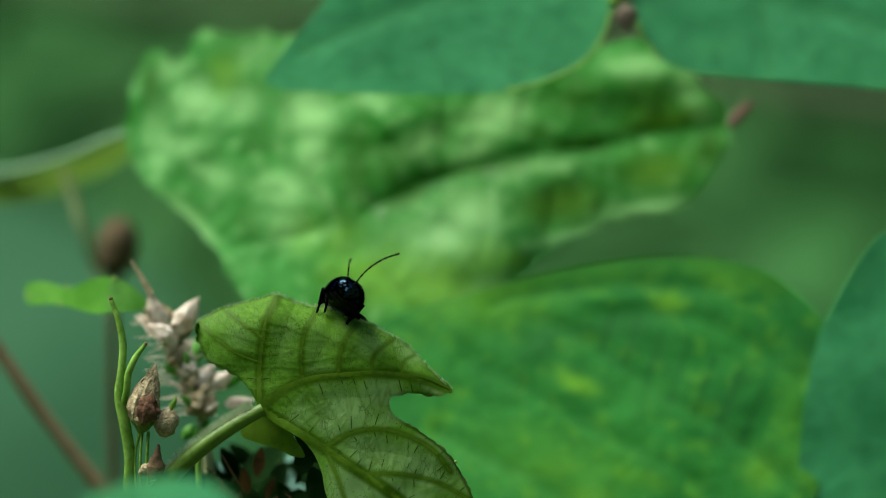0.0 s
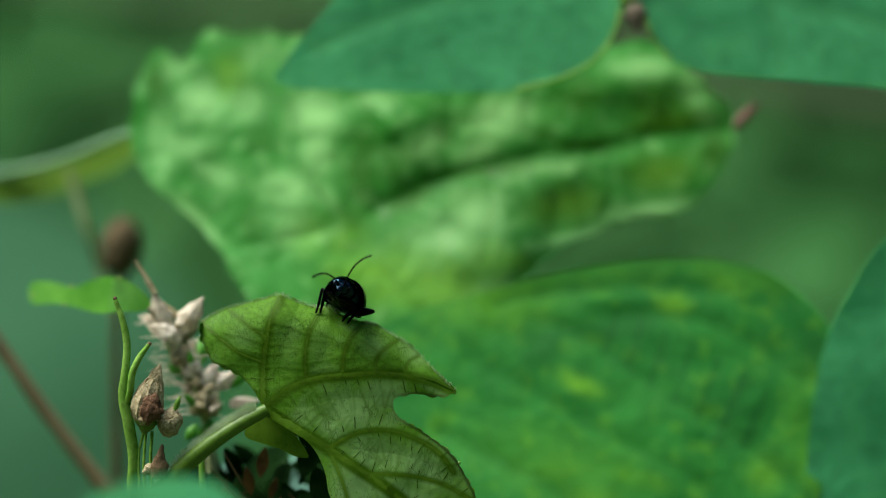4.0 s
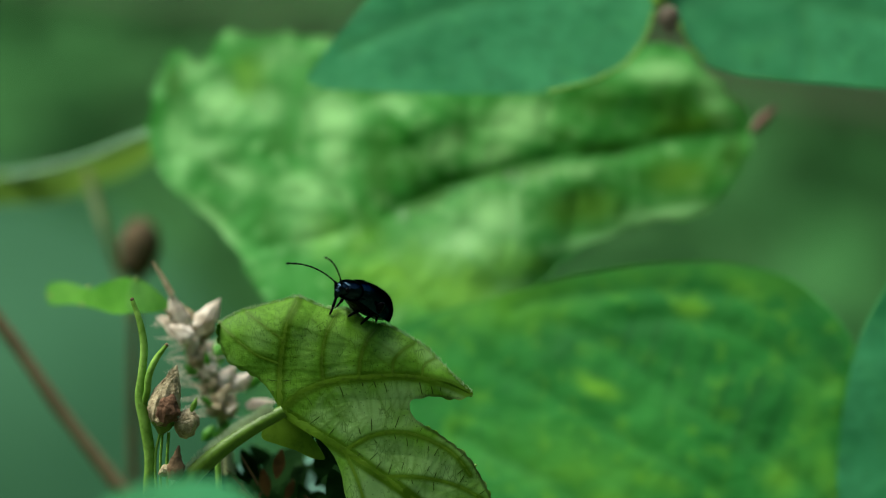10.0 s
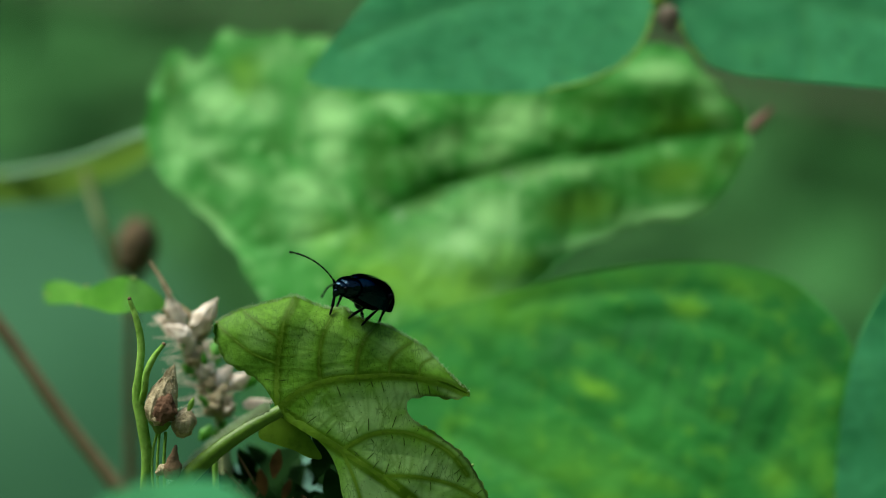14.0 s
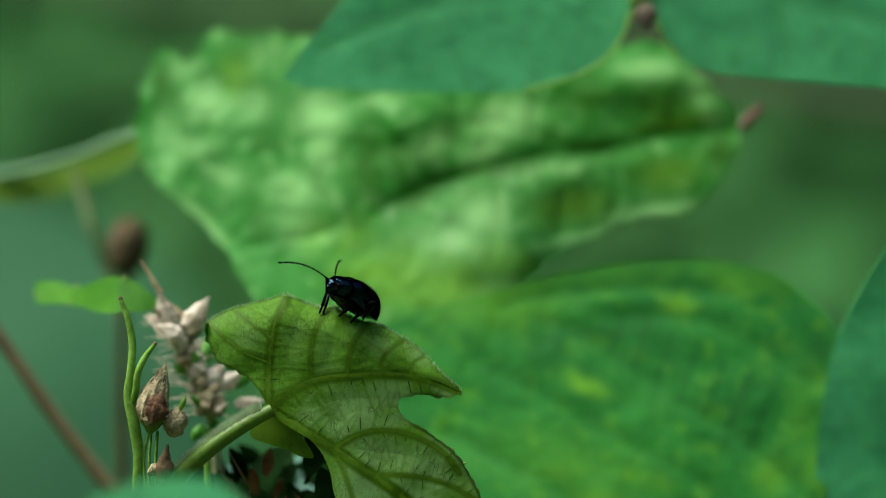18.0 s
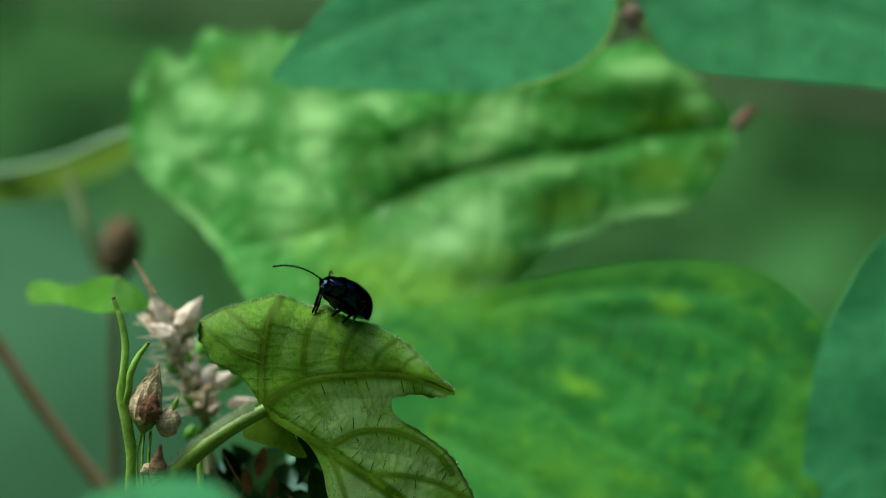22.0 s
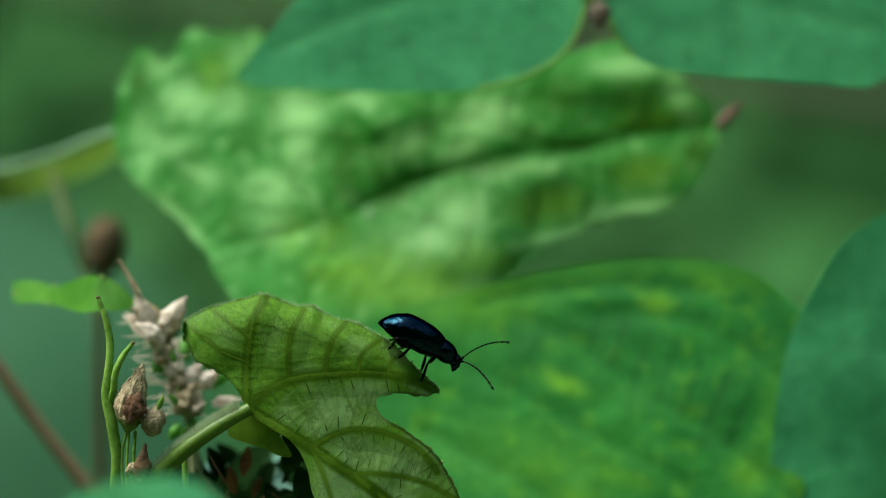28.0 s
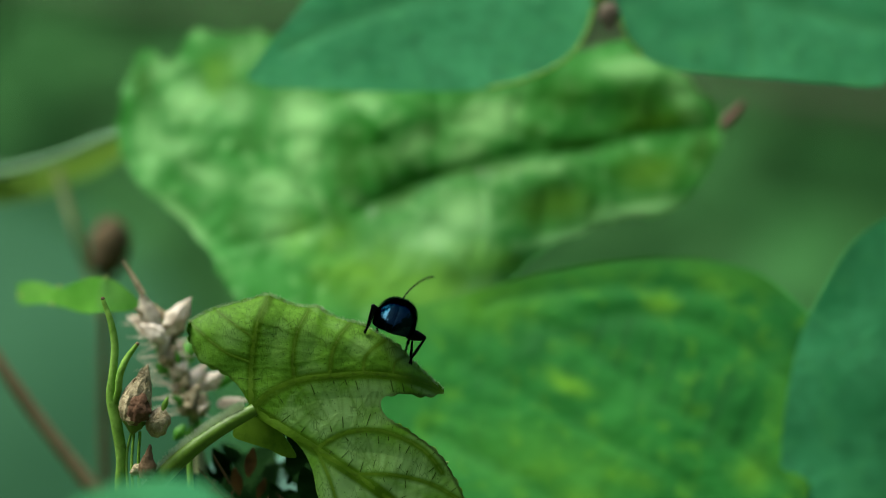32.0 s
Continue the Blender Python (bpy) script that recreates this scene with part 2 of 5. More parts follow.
def smooth_line(points, steps=6, closed=False):
    """A smooth curve through the points, whose bends fit the spacing of the points."""
    p = np.asarray(points, float)
    n = len(p)
    span = np.linalg.norm(np.roll(p, -1, 0) - p, axis=1) + 1e-6
    slope = (np.roll(p, -1, 0) - p) / span[:, None]
    before, gap = np.roll(slope, 1, 0), np.roll(span, 1)
    bend = (slope * gap[:, None] + before * span[:, None]) / (gap + span)[:, None]
    if not closed:
        bend[0], bend[-1] = slope[0], slope[-2]
    out = []
    for i in range(n if closed else n - 1):
        j = (i + 1) % n
        for s in np.arange(steps) / steps:
            s2, s3 = s * s, s ** 3
            out.append((2 * s3 - 3 * s2 + 1) * p[i] + (s3 - 2 * s2 + s) * span[i] * bend[i] + (3 * s2 - 2 * s3) * p[j] + (s3 - s2) * span[i] * bend[j])
    if not closed:
        out.append(p[-1])
    return np.array(out)


def tube(points, radii, sides=10, steps=6, flat=1.0, bumps=0.0):
    """A round stem through the points (mm), with a radius at each; both ends closed."""
    line = smooth_line([(*p, r) for p, r in zip(points, radii)], steps)
    verts, faces = [], []
    side = Vector((0, 1, 0))
    for i, (x, y, z, r) in enumerate(line):
        a, b = line[max(i - 1, 0)], line[min(i + 1, len(line) - 1)]
        way = Vector(b[:3] - a[:3]).normalized()
        u = (side - way * side.dot(way))
        u = u.normalized() if u.length > 0.05 else way.orthogonal().normalized()
        side = u
        v = way.cross(u)
        for k in range(sides):
            angle = 2 * math.pi * k / sides
            rr = max(r, 0.005) * (1 + bumps * noise.noise(Vector((x * 2, y * 2 + k, z * 2))))
            verts.append(Vector((x, y, z)) + (u * math.cos(angle) * flat + v * math.sin(angle)) * rr)
        if i:
            o = (i - 1) * sides
            faces += [(o + k, o + (k + 1) % sides, o + sides + (k + 1) % sides, o + sides + k) for k in range(sides)]
    faces.append(tuple(range(sides))[::-1])
    faces.append(tuple(range(len(verts) - sides, len(verts))))
    return verts, faces


def merge(shapes):
    verts, faces = [], []
    for v, f in shapes:
        o = len(verts)
        verts += [tuple(p) for p in v]
        faces += [tuple(i + o for i in face) for face in f]
    return verts, faces


def inside(points, ring):
    x, y = points[:, 0], points[:, 1]
    result = np.zeros(len(points), bool)
    a = ring
    b = np.roll(ring, -1, 0)
    for (x1, y1), (x2, y2) in zip(a, b):
        if y1 == y2:
            continue
        cross = ((y1 > y) != (y2 > y)) & (x < (x2 - x1) * (y - y1) / (y2 - y1) + x1)
        result ^= cross
    return result


def gap_to_lines(points, lines):
    """The distance of each point to the nearest of the polylines."""
    best = np.full(len(points), 1e9)
    for line in lines:
        line = np.asarray(line, float)
        for a, b in zip(line[:-1], line[1:]):
            ab = b - a
            s = np.clip(((points - a) @ ab) / max(ab @ ab, 1e-9), 0, 1)
            best = np.minimum(best, np.linalg.norm(points - (a + s[:, None] * ab), axis=1))
    return best


def rumple(points, scale, seed):
    return np.array([noise.noise(Vector((x * scale, z * scale, seed))) for x, z in points])


def blade(outline, depth, step, thick=0.22, teeth=0.0, tooth=0.5, steps=6, toothed=None):
    """A leaf blade: a closed outline in x and z filled with a mesh, set back by depth(points), with a front, a back and a rim."""
    ring = smooth_line(outline, steps, closed=True)
    if teeth:
        run = np.concatenate([[0], np.cumsum(np.linalg.norm(np.diff(ring, axis=0), axis=1))])
        length = run[-1] + np.linalg.norm(ring[0] - ring[-1])
        count = int(length / (tooth / 5))
        closed = np.vstack([ring, ring[:1]])
        grid = np.linspace(0, length, count, endpoint=False)
        ring = np.stack([np.interp(grid, np.append(run, length), closed[:, k]) for k in (0, 1)], 1)
        way = np.roll(ring, -1, 0) - np.roll(ring, 1, 0)
        way /= np.linalg.norm(way, axis=1)[:, None] + 1e-9
        wave = np.abs(np.sin(math.pi * grid / tooth + 1.3 * np.sin(grid * 0.9))) * (0.6 + 0.4 * np.sin(grid * 2.7))
        if toothed:
            wave = wave * toothed(ring)
        ring = ring + np.stack([-way[:, 1], way[:, 0]], 1) * (wave * teeth)[:, None]
    low, high = ring.min(0), ring.max(0)
    gx, gz = np.meshgrid(np.arange(low[0], high[0], step), np.arange(low[1], high[1], step * 0.87))
    gx[1::2] += step / 2
    grid = np.stack([gx.ravel(), gz.ravel()], 1)
    grid = grid[inside(grid, ring)]
    grid = grid[gap_to_lines(grid, [np.vstack([ring[::2], ring[:1]])]) > step * 0.5]
    n = len(ring)
    flat = [Vector(p) for p in np.vstack([ring, grid])]
    verts2, _, tris, *_ = delaunay_2d_cdt(flat, [(i, (i + 1) % n) for i in range(n)], [], 1, 1e-4)
    pts = np.array([tuple(v) for v in verts2])
    y = depth(pts)
    m = len(pts)
    front = np.stack([pts[:, 0], y - thick / 2, pts[:, 1]], 1)
    back = front + [0, thick, 0]
    faces = []
    uses = {}
    for a, b, c in tris:
        p, q, r = pts[a], pts[b], pts[c]
        if (q[0] - p[0]) * (r[1] - p[1]) - (q[1] - p[1]) * (r[0] - p[0]) < 0:
            b, c = c, b
        faces += [(a, b, c), (a + m, c + m, b + m)]
        for e in ((a, b), (b, c), (c, a)):
            uses[e] = 1
    faces += [(b, a, a + m, b + m) for a, b in uses if (b, a) not in uses]
    return (np.vstack([front, back]), faces), np.vstack([pts, pts])


def lathe(p0, p1, profile, sides=14, squash=1.0, rough=0.0, ribs=0.0):
    """A round body along p0 to p1, with radii (mm) at steps from 0 to 1."""
    p0, p1 = Vector(p0), Vector(p1)
    way = (p1 - p0).normalized()
    u = way.orthogonal().normalized() if abs(way.y) > 0.9 else (Vector((0, 1, 0)) - way * way.y).normalized()
    v = way.cross(u)
    profile = smooth_line(profile, 4)
    verts, faces = [], []
    for i, (s, r) in enumerate(profile):
        c = p0.lerp(p1, s)
        for k in range(sides):
            angle = 2 * math.pi * k / sides
            rr = max(r, 0.004) * (1 + ribs * math.cos(sides / 3 * angle + 2.5 * s))
            q = c + (u * math.cos(angle) * squash + v * math.sin(angle)) * rr
            if rough:
                q += (q - c) * rough * noise.noise(q * 3.0)
            verts.append(q)
        if i:
            o = (i - 1) * sides
            faces += [(o + k, o + (k + 1) % sides, o + sides + (k + 1) % sides, o + sides + k) for k in range(sides)]
    faces.append(tuple(range(sides))[::-1])
    faces.append(tuple(range(len(verts) - sides, len(verts))))
    return verts, faces


def ball(centre, radii, sides=20, rings=12, power=1.0):
    verts, faces = [], []
    for i in range(rings + 1):
        a = math.pi * (0.004 + 0.992 * i / rings)
        for k in range(sides):
            b = 2 * math.pi * k / sides
            c = [math.cos(a), math.sin(a) * math.cos(b), math.sin(a) * math.sin(b)]
            verts.append([o + r * math.copysign(abs(q) ** power, q) for o, r, q in zip(centre, radii, c)])
        if i:
            o = (i - 1) * sides
            faces += [(o + k, o + (k + 1) % sides, o + sides + (k + 1) % sides, o + sides + k) for k in range(sides)]
    faces += [tuple(range(sides))[::-1], tuple(range(len(verts) - sides, len(verts)))]
    return verts, faces


def marks(points, places, ragged=0.35, seed=5.0):
    """Soft oval patches with ragged rims (x, z, half width, half height, turn, strength), from 0 to 1."""
    out = np.zeros(len(points))
    fray = 1 + ragged * rumple(points, 0.9, seed) + 0.6 * ragged * rumple(points, 2.3, seed + 3)
    for x, z, rx, rz, turn, strength in places:
        c, n = math.cos(radians(turn)), math.sin(radians(turn))
        u, v = points[:, 0] - x, points[:, 1] - z
        d2 = ((u * c + v * n) / rx) ** 2 + ((v * c - u * n) / rz) ** 2
        out = np.maximum(out, strength * np.exp(-(d2 * fray) ** 1.4))
    return out


def hairs(rng, roots, normal, length, count, radius=0.012, spread=0.5):
    """Fine hairs that stand on a line of roots."""
    made = []
    line = smooth_line(roots, 10)
    for _ in range(count):
        p = Vector(line[rng.randrange(len(line))]) + Vector((rng.uniform(-0.1, 0.1), rng.uniform(-0.25, 0.25), rng.uniform(-0.05, 0.05)))
        tip = p + (Vector(normal) + Vector([rng.uniform(-spread, spread) for _ in range(3)])).normalized() * length * rng.uniform(0.5, 1.2)
        made.append(tube([p, p.lerp(tip, 0.5), tip], [radius, radius * 0.7, radius * 0.2], 3, 1))
    return merge(made)


GROUND = -LENS_HEIGHT / MM

# ---- ground ----
def ground_sheet():
    n = 48
    edge = np.sign(np.linspace(-1, 1, n)) * np.abs(np.linspace(-1, 1, n)) ** 4 * 400000.0
    verts = []
    for y in edge:
        for x in edge:
            near = math.exp(-(x * x + y * y) / 9e8)
            verts.append((x, y, GROUND + near * 12 * noise.noise(Vector((x * 0.004, y * 0.004, 1)))))
    faces = [(j * n + i, j * n + i + 1, (j + 1) * n + i + 1, (j + 1) * n + i) for j in range(n - 1) for i in range(n - 1)]
    ob = part("ground", (verts, faces), SOIL, None, "dark damp soil under leaf litter and low weeds", kind="structure")
    return ob


ground_sheet()


# ---- hedge behind ----
def hedge():
    rng = random.Random(11)
    base = thing("hedge", (0, 900, GROUND), "dense dark green hedge foliage in soft shade", "hedge")
    pts = [(-1, 0, 0), (-0.4, -0.42, 0.06), (0.35, -0.36, 0.04), (1.05, 0, -0.18), (0.35, 0.36, 0.04), (-0.4, 0.42, 0.06), (0, 0, -0.05)]
    shapes = []
    for i in range(24000):
        if i < 17000:
            # the dense outer face
            x, z, size = rng.gauss(0, 230), rng.gauss(0, 200), rng.uniform(13, 26)
            y = rng.uniform(760, 900)
        else:
            x, z, size = rng.gauss(0, 560), rng.uniform(GROUND + 20, 800), rng.uniform(28, 62)
            y = rng.uniform(900, 1650)
        # the face leans back, and turns away where it goes off to one side
        aside = min(max(x - 15, 0), 200)
        y += z * 0.64 + 0.0022 * aside ** 2
        turn = Matrix.Rotation(0.0065 * aside, 3, "Z") @ Matrix.Rotation(rng.uniform(0.45, 0.95), 3, "X") @ Matrix.Rotation(rng.uniform(-0.4, 0.4), 3, "Y") @ Matrix.Rotation(rng.uniform(0, 6.3), 3, "Z")
        verts = [Vector((x, y, z)) + turn @ (Vector(p) * size) for p in pts]
        shapes.append((verts, [(6, 0, 1), (6, 1, 2), (6, 2, 3), (6, 3, 4), (6, 4, 5), (6, 5, 0)]))
    part("foliage", merge(shapes), FOLIAGE, base, kind="stuff")
    part("branch", tube([(-140, 640, 70), (-60, 640, 54), (10, 645, 44), (80, 640, 33), (150, 650, 24), (210, 700, 10), (280, 930, -60)], [4, 4, 4.5, 5, 5, 5, 5], 10, bumps=0.2), BARK, base, "grey-brown branch deep in the hedge")
    for x in (-310, -120, 90, 280):
        part("stem", tube([(x, 950, GROUND), (x + 20, 940, -400), (x - 15, 930, 300), (x + 10, 920, 700)], [9, 7, 5, 2], 8), TWIG, base)


hedge()


def shade_leaf():
    """A large leaf deep between the plants and the hedge."""
    base = thing("background_leaf", (-60, 310, GROUND), "large blue-green leaf deep in the shade behind", "leaf")
    ring = [(-88, -2), (-72, 7), (-56, 8), (-41, 3), (-31, -7), (-25, -20), (-24, -36), (-34, -54), (-56, -66), (-84, -60), (-98, -36), (-97, -14)]
    rib = [smooth_line([(-84, 0), (-62, -24), (-34, -54)], 4)]
    shape, flat = blade(ring, lambda p: 300 + 0.08 * (p[:, 1] + 20) + 2.0 * rumple(p, 0.03, 6.0), 2.4, 0.4)
    part("blade", shape, DUSTY, base, masks=np.clip(1 - gap_to_lines(flat, rib) / 1.5, 0, 1) * 0.6)
    part("stalk", tube([(-84, 297, 0), (-92, 306, 0), (-100, 312, -40), (-80, 310, -400), (-60, 310, GROUND)], [0.8, 1.0, 1.4, 2.2, 3.0], 8), GREEN_STEM, base)


shade_leaf()


# Added ring all round, mostly unseen; blocks low sky light from the beetle's sides.
def woods_screen():
    n = 72
    verts, faces = [], []
    for i in range(n + 1):
        a = 2 * math.pi * i / n
        x, y = 9000 * math.cos(a), 9000 * math.sin(a)
        top = 6600 + 1500 * noise.noise(Vector((math.cos(a) * 4, math.sin(a) * 4, 3))) + 900 * noise.noise(Vector((math.cos(a) * 15, math.sin(a) * 15, 8)))
        verts += [(x, y, GROUND - 50), (x, y, top), (x * 1.1, y * 1.1, top - 500), (x * 1.1, y * 1.1, GROUND - 50)]
        if i:
            o = (i - 1) * 4
            faces += [(o + k, o + 4 + k, o + 5 + k, o + 1 + k) for k in range(3)]
    part("backdrop", (verts, faces), plain_surface("woods_screen", (0.012, 0.05, 0.018), (0.03, 0.10, 0.035), 1.2, 0.9), None,
         "added ring of dark green woods, mostly unseen, that blocks low light", kind="structure")


woods_screen()


# ---- the vine with the beetle's leaf ----
LEAF_OUTLINE = [(-9.44, -8.96), (-10.08, -7.94), (-10.97, -7.05), (-11.77, -6.66), (-12.34, -6.41), (-12.66, -5.71), (-12.98, -4.88), (-12.95, -4.18), (-12.5, -3.92), (-11.61, -3.51), (-10.49, -3.19), (-9.38, -2.93), (-8.51, -2.68), (-7.94, -2.9), (-7.3, -3.19), (-6.51, -3.38), (-5.71, -3.38), (-5.17, -3.76), (-4.11, -4.15), (-3.32, -4.34), (-2.52, -4.78), (-1.4, -5.42), (-0.29, -6.47), (0.51, -7.33), (1.43, -8.16), (0.51, -8.39), (-0.77, -8.26), (-1.56, -8.32), (-2.07, -8.58), (-2.1, -9.02), (-1.59, -9.76), (-0.61, -10.33), (0.51, -11.13), (1.47, -12.09), (1.98, -13.04), (2.58, -14.32), (2.68, -16.23), (1.79, -17.83), (-0.13, -18.14), (-2.68, -17.19), (-4.59, -15.43), (-5.68, -14), (-5.99, -12.56), (-6.51, -11.45), (-7.27, -10.65), (-8.42, -9.92)]
LEAF_RIM = [p for p in LEAF_OUTLINE[7:25]]
VEINS = [
    ([(-9.38, -9.09), (-9.44, -7.78), (-9.34, -5.77), (-8.93, -3.89), (-8.45, -2.9)], 0.24),
    ([(-9.38, -9.09), (-8.26, -8.13), (-6.92, -7.53), (-4.72, -7.21), (-1.69, -7.21), (-0.16, -7.53), (1.28, -8.16)], 0.27),
    ([(-9.38, -9.09), (-7.75, -10.14), (-6.06, -11.16), (-4.53, -12.18), (-2.52, -13.52), (0.19, -15.75)], 0.33),
    ([(-6.98, -7.53), (-7.08, -6.44), (-6.82, -4.75), (-6.22, -3.57)], 0.15),
    ([(-4.97, -7.21), (-4.88, -6.09), (-4.37, -4.91), (-3.86, -4.34)], 0.15),
    ([(-3.09, -7.14), (-3.03, -6.28), (-2.52, -5.68), (-1.91, -5.29)], 0.12),
    ([(-1.43, -7.17), (-1.31, -6.51), (-0.7, -6.15)], 0.08),
    ([(-9.44, -6.44), (-10.78, -5.93), (-12.15, -4.91), (-12.85, -4.3)], 0.12),
    ([(-9.28, -5.07), (-10.27, -4.4), (-11.38, -3.57)], 0.10),
    ([(-5.71, -11.29), (-4.05, -10.43), (-2.36, -10.33), (-0.75, -10.85), (0.45, -11.6), (1.3, -12.7)], 0.17),
    ([(-3.7, -12.79), (-1.34, -12.85), (0.7, -13.36), (2.42, -14.32)], 0.15),
    ([(-5.71, -11.45), (-5.04, -13.01), (-4.53, -14.64)], 0.12),
]


def rung_paths(rng):
    """Thin cross veins that run like rungs between the larger veins."""
    ring = smooth_line(LEAF_OUTLINE, 4, closed=True)
    lines = [smooth_line(v, 6) for v, _ in VEINS]
    # which veins carry rungs, and on which sides
    rungs = {0: (1, -1), 1: (-1,), 2: (1,), 3: (-1,), 4: (-1,), 5: (-1,), 9: (1, -1), 10: (1, -1)}
    paths = []
    for index, line in enumerate(lines):
        if index not in rungs:
            continue
        run = np.cumsum(np.r_[0, np.linalg.norm(np.diff(line, axis=0), axis=1)])
        for s in np.arange(0.35, run[-1], 0.66):
            p = np.array([np.interp(s + rng.uniform(-0.07, 0.07), run, line[:, k]) for k in (0, 1)])
            q = np.array([np.interp(s + 0.2, run, line[:, k]) for k in (0, 1)])
            along = (q - p) / (np.linalg.norm(q - p) + 1e-9)
            for side in rungs[index]:
                way = np.array([-along[1], along[0]]) * side + along * (0.1 if index in (0, 3, 4, 5) else 0.3)
                bend = rng.uniform(-0.02, 0.02)
                path = [p + way * 0.12]
                for _ in range(22):
                    way = way + np.array([-way[1], way[0]]) * (bend + rng.uniform(-0.035, 0.035))
                    way /= np.linalg.norm(way)
                    path.append(path[-1] + way * 0.11)
                path = np.array(path)
                keep = inside(path, ring)
                gap = gap_to_lines(path, lines)
                stop = next((i for i in range(len(path)) if not keep[i] or (i > 3 and gap[i] < 0.10)), len(path))
                if stop > 3:
                    paths.append(path[:stop])
    return paths


RUNGS = rung_paths(random.Random(3))


def leaf_depth(p, rungs=False):
    x, z = p[:, 0], p[:, 1]
    lines = [smooth_line(v, 4) for v, _ in VEINS]
    gap = gap_to_lines(p, lines)
    bulge = 0.07 * np.clip(gap / 1.3, 0, 1) ** 2
    curl = 0.012 * (x + 4) ** 2 + 0.05 * np.clip(z + 8.5, -8, 9) + 0.10 * np.clip(z + 8.5, -8, 0)
    top = np.interp(x, [q[0] for q in LEAF_RIM], [q[1] for q in LEAF_RIM])
    lip = 0.9 * np.clip(1 - (top - z) / 1.6, 0, 1) ** 2 * ((x > -13) & (x < 1.5))
    quilt = -0.012 * np.exp(-(gap_to_lines(p, [q[::2] for q in RUNGS]) / 0.10) ** 2) if rungs else 0.0
    return -0.15 + curl * 0.6 + bulge + lip + 0.18 * rumple(p, 0.5, 2.0) + quilt


vine = thing("vine", (-25, 12, GROUND), "young lobed green vine leaf on a hairy petiole", "vine")


def dark_dashes(rng):
    """The short lengths of the cross veins that have gone dark, most of them low on the leaf."""
    pieces = []
    for path in RUNGS:
        low = path[0][1] < -7.1
        if rng.random() < (0.62 if low else 0.0):
            i = rng.randrange(0, 3) if low else rng.randrange(0, max(len(path) - 4, 1))
            pieces.append(path[i:i + rng.randrange(4, 9)])
    pieces = [q for q in pieces if len(q) > 2]
    depth = leaf_depth(np.vstack(pieces))
    made, i = [], 0
    for piece in pieces:
        w = rng.uniform(0.020, 0.034)
        made.append(tube([(x, y - 0.085, z) for (x, z), y in zip(piece, depth[i:])], [w * 0.4] + [w] * (len(piece) - 2) + [w * 0.3], 6, 1, flat=0.5))
        i += len(piece)
    return merge(made)


# paler parts of the leaf
PALER = [
    (-4.6, -9.2, 1.9, 1.2, -15, 0.9), (-2.7, -8.3, 1.4, 0.9, 0, 0.9), (-2.9, -11.6, 2.2, 1.0, -15, 1), (-0.5, -12.5, 1.7, 1.1, -30, 1), (0.4, -7.9, 1.0, 0.35, -20, 0.9),
    (-4.2, -13.4, 1.5, 1.6, 0, 1), (-7, -9.5, 0.9, 0.7, 0, 0.7), (-1.5, -14.2, 2.2, 1.1, -25, 1), (-3.2, -5.6, 0.8, 0.6, 0, 0.5), (-1.0, -6.0, 1.0, 0.5, -35, 0.7),
    (-6.3, -5.6, 0.7, 1.3, 0, 0.25), (-8.0, -5.4, 0.6, 1.4, 0, 0.25), (-10.6, -5.0, 0.8, 0.8, 0, 0.45), (-5.6, -10.1, 1.3, 0.6, -30, 0.8), (-2.0, -9.6, 1.2, 0.5, 20, 0.7),
]


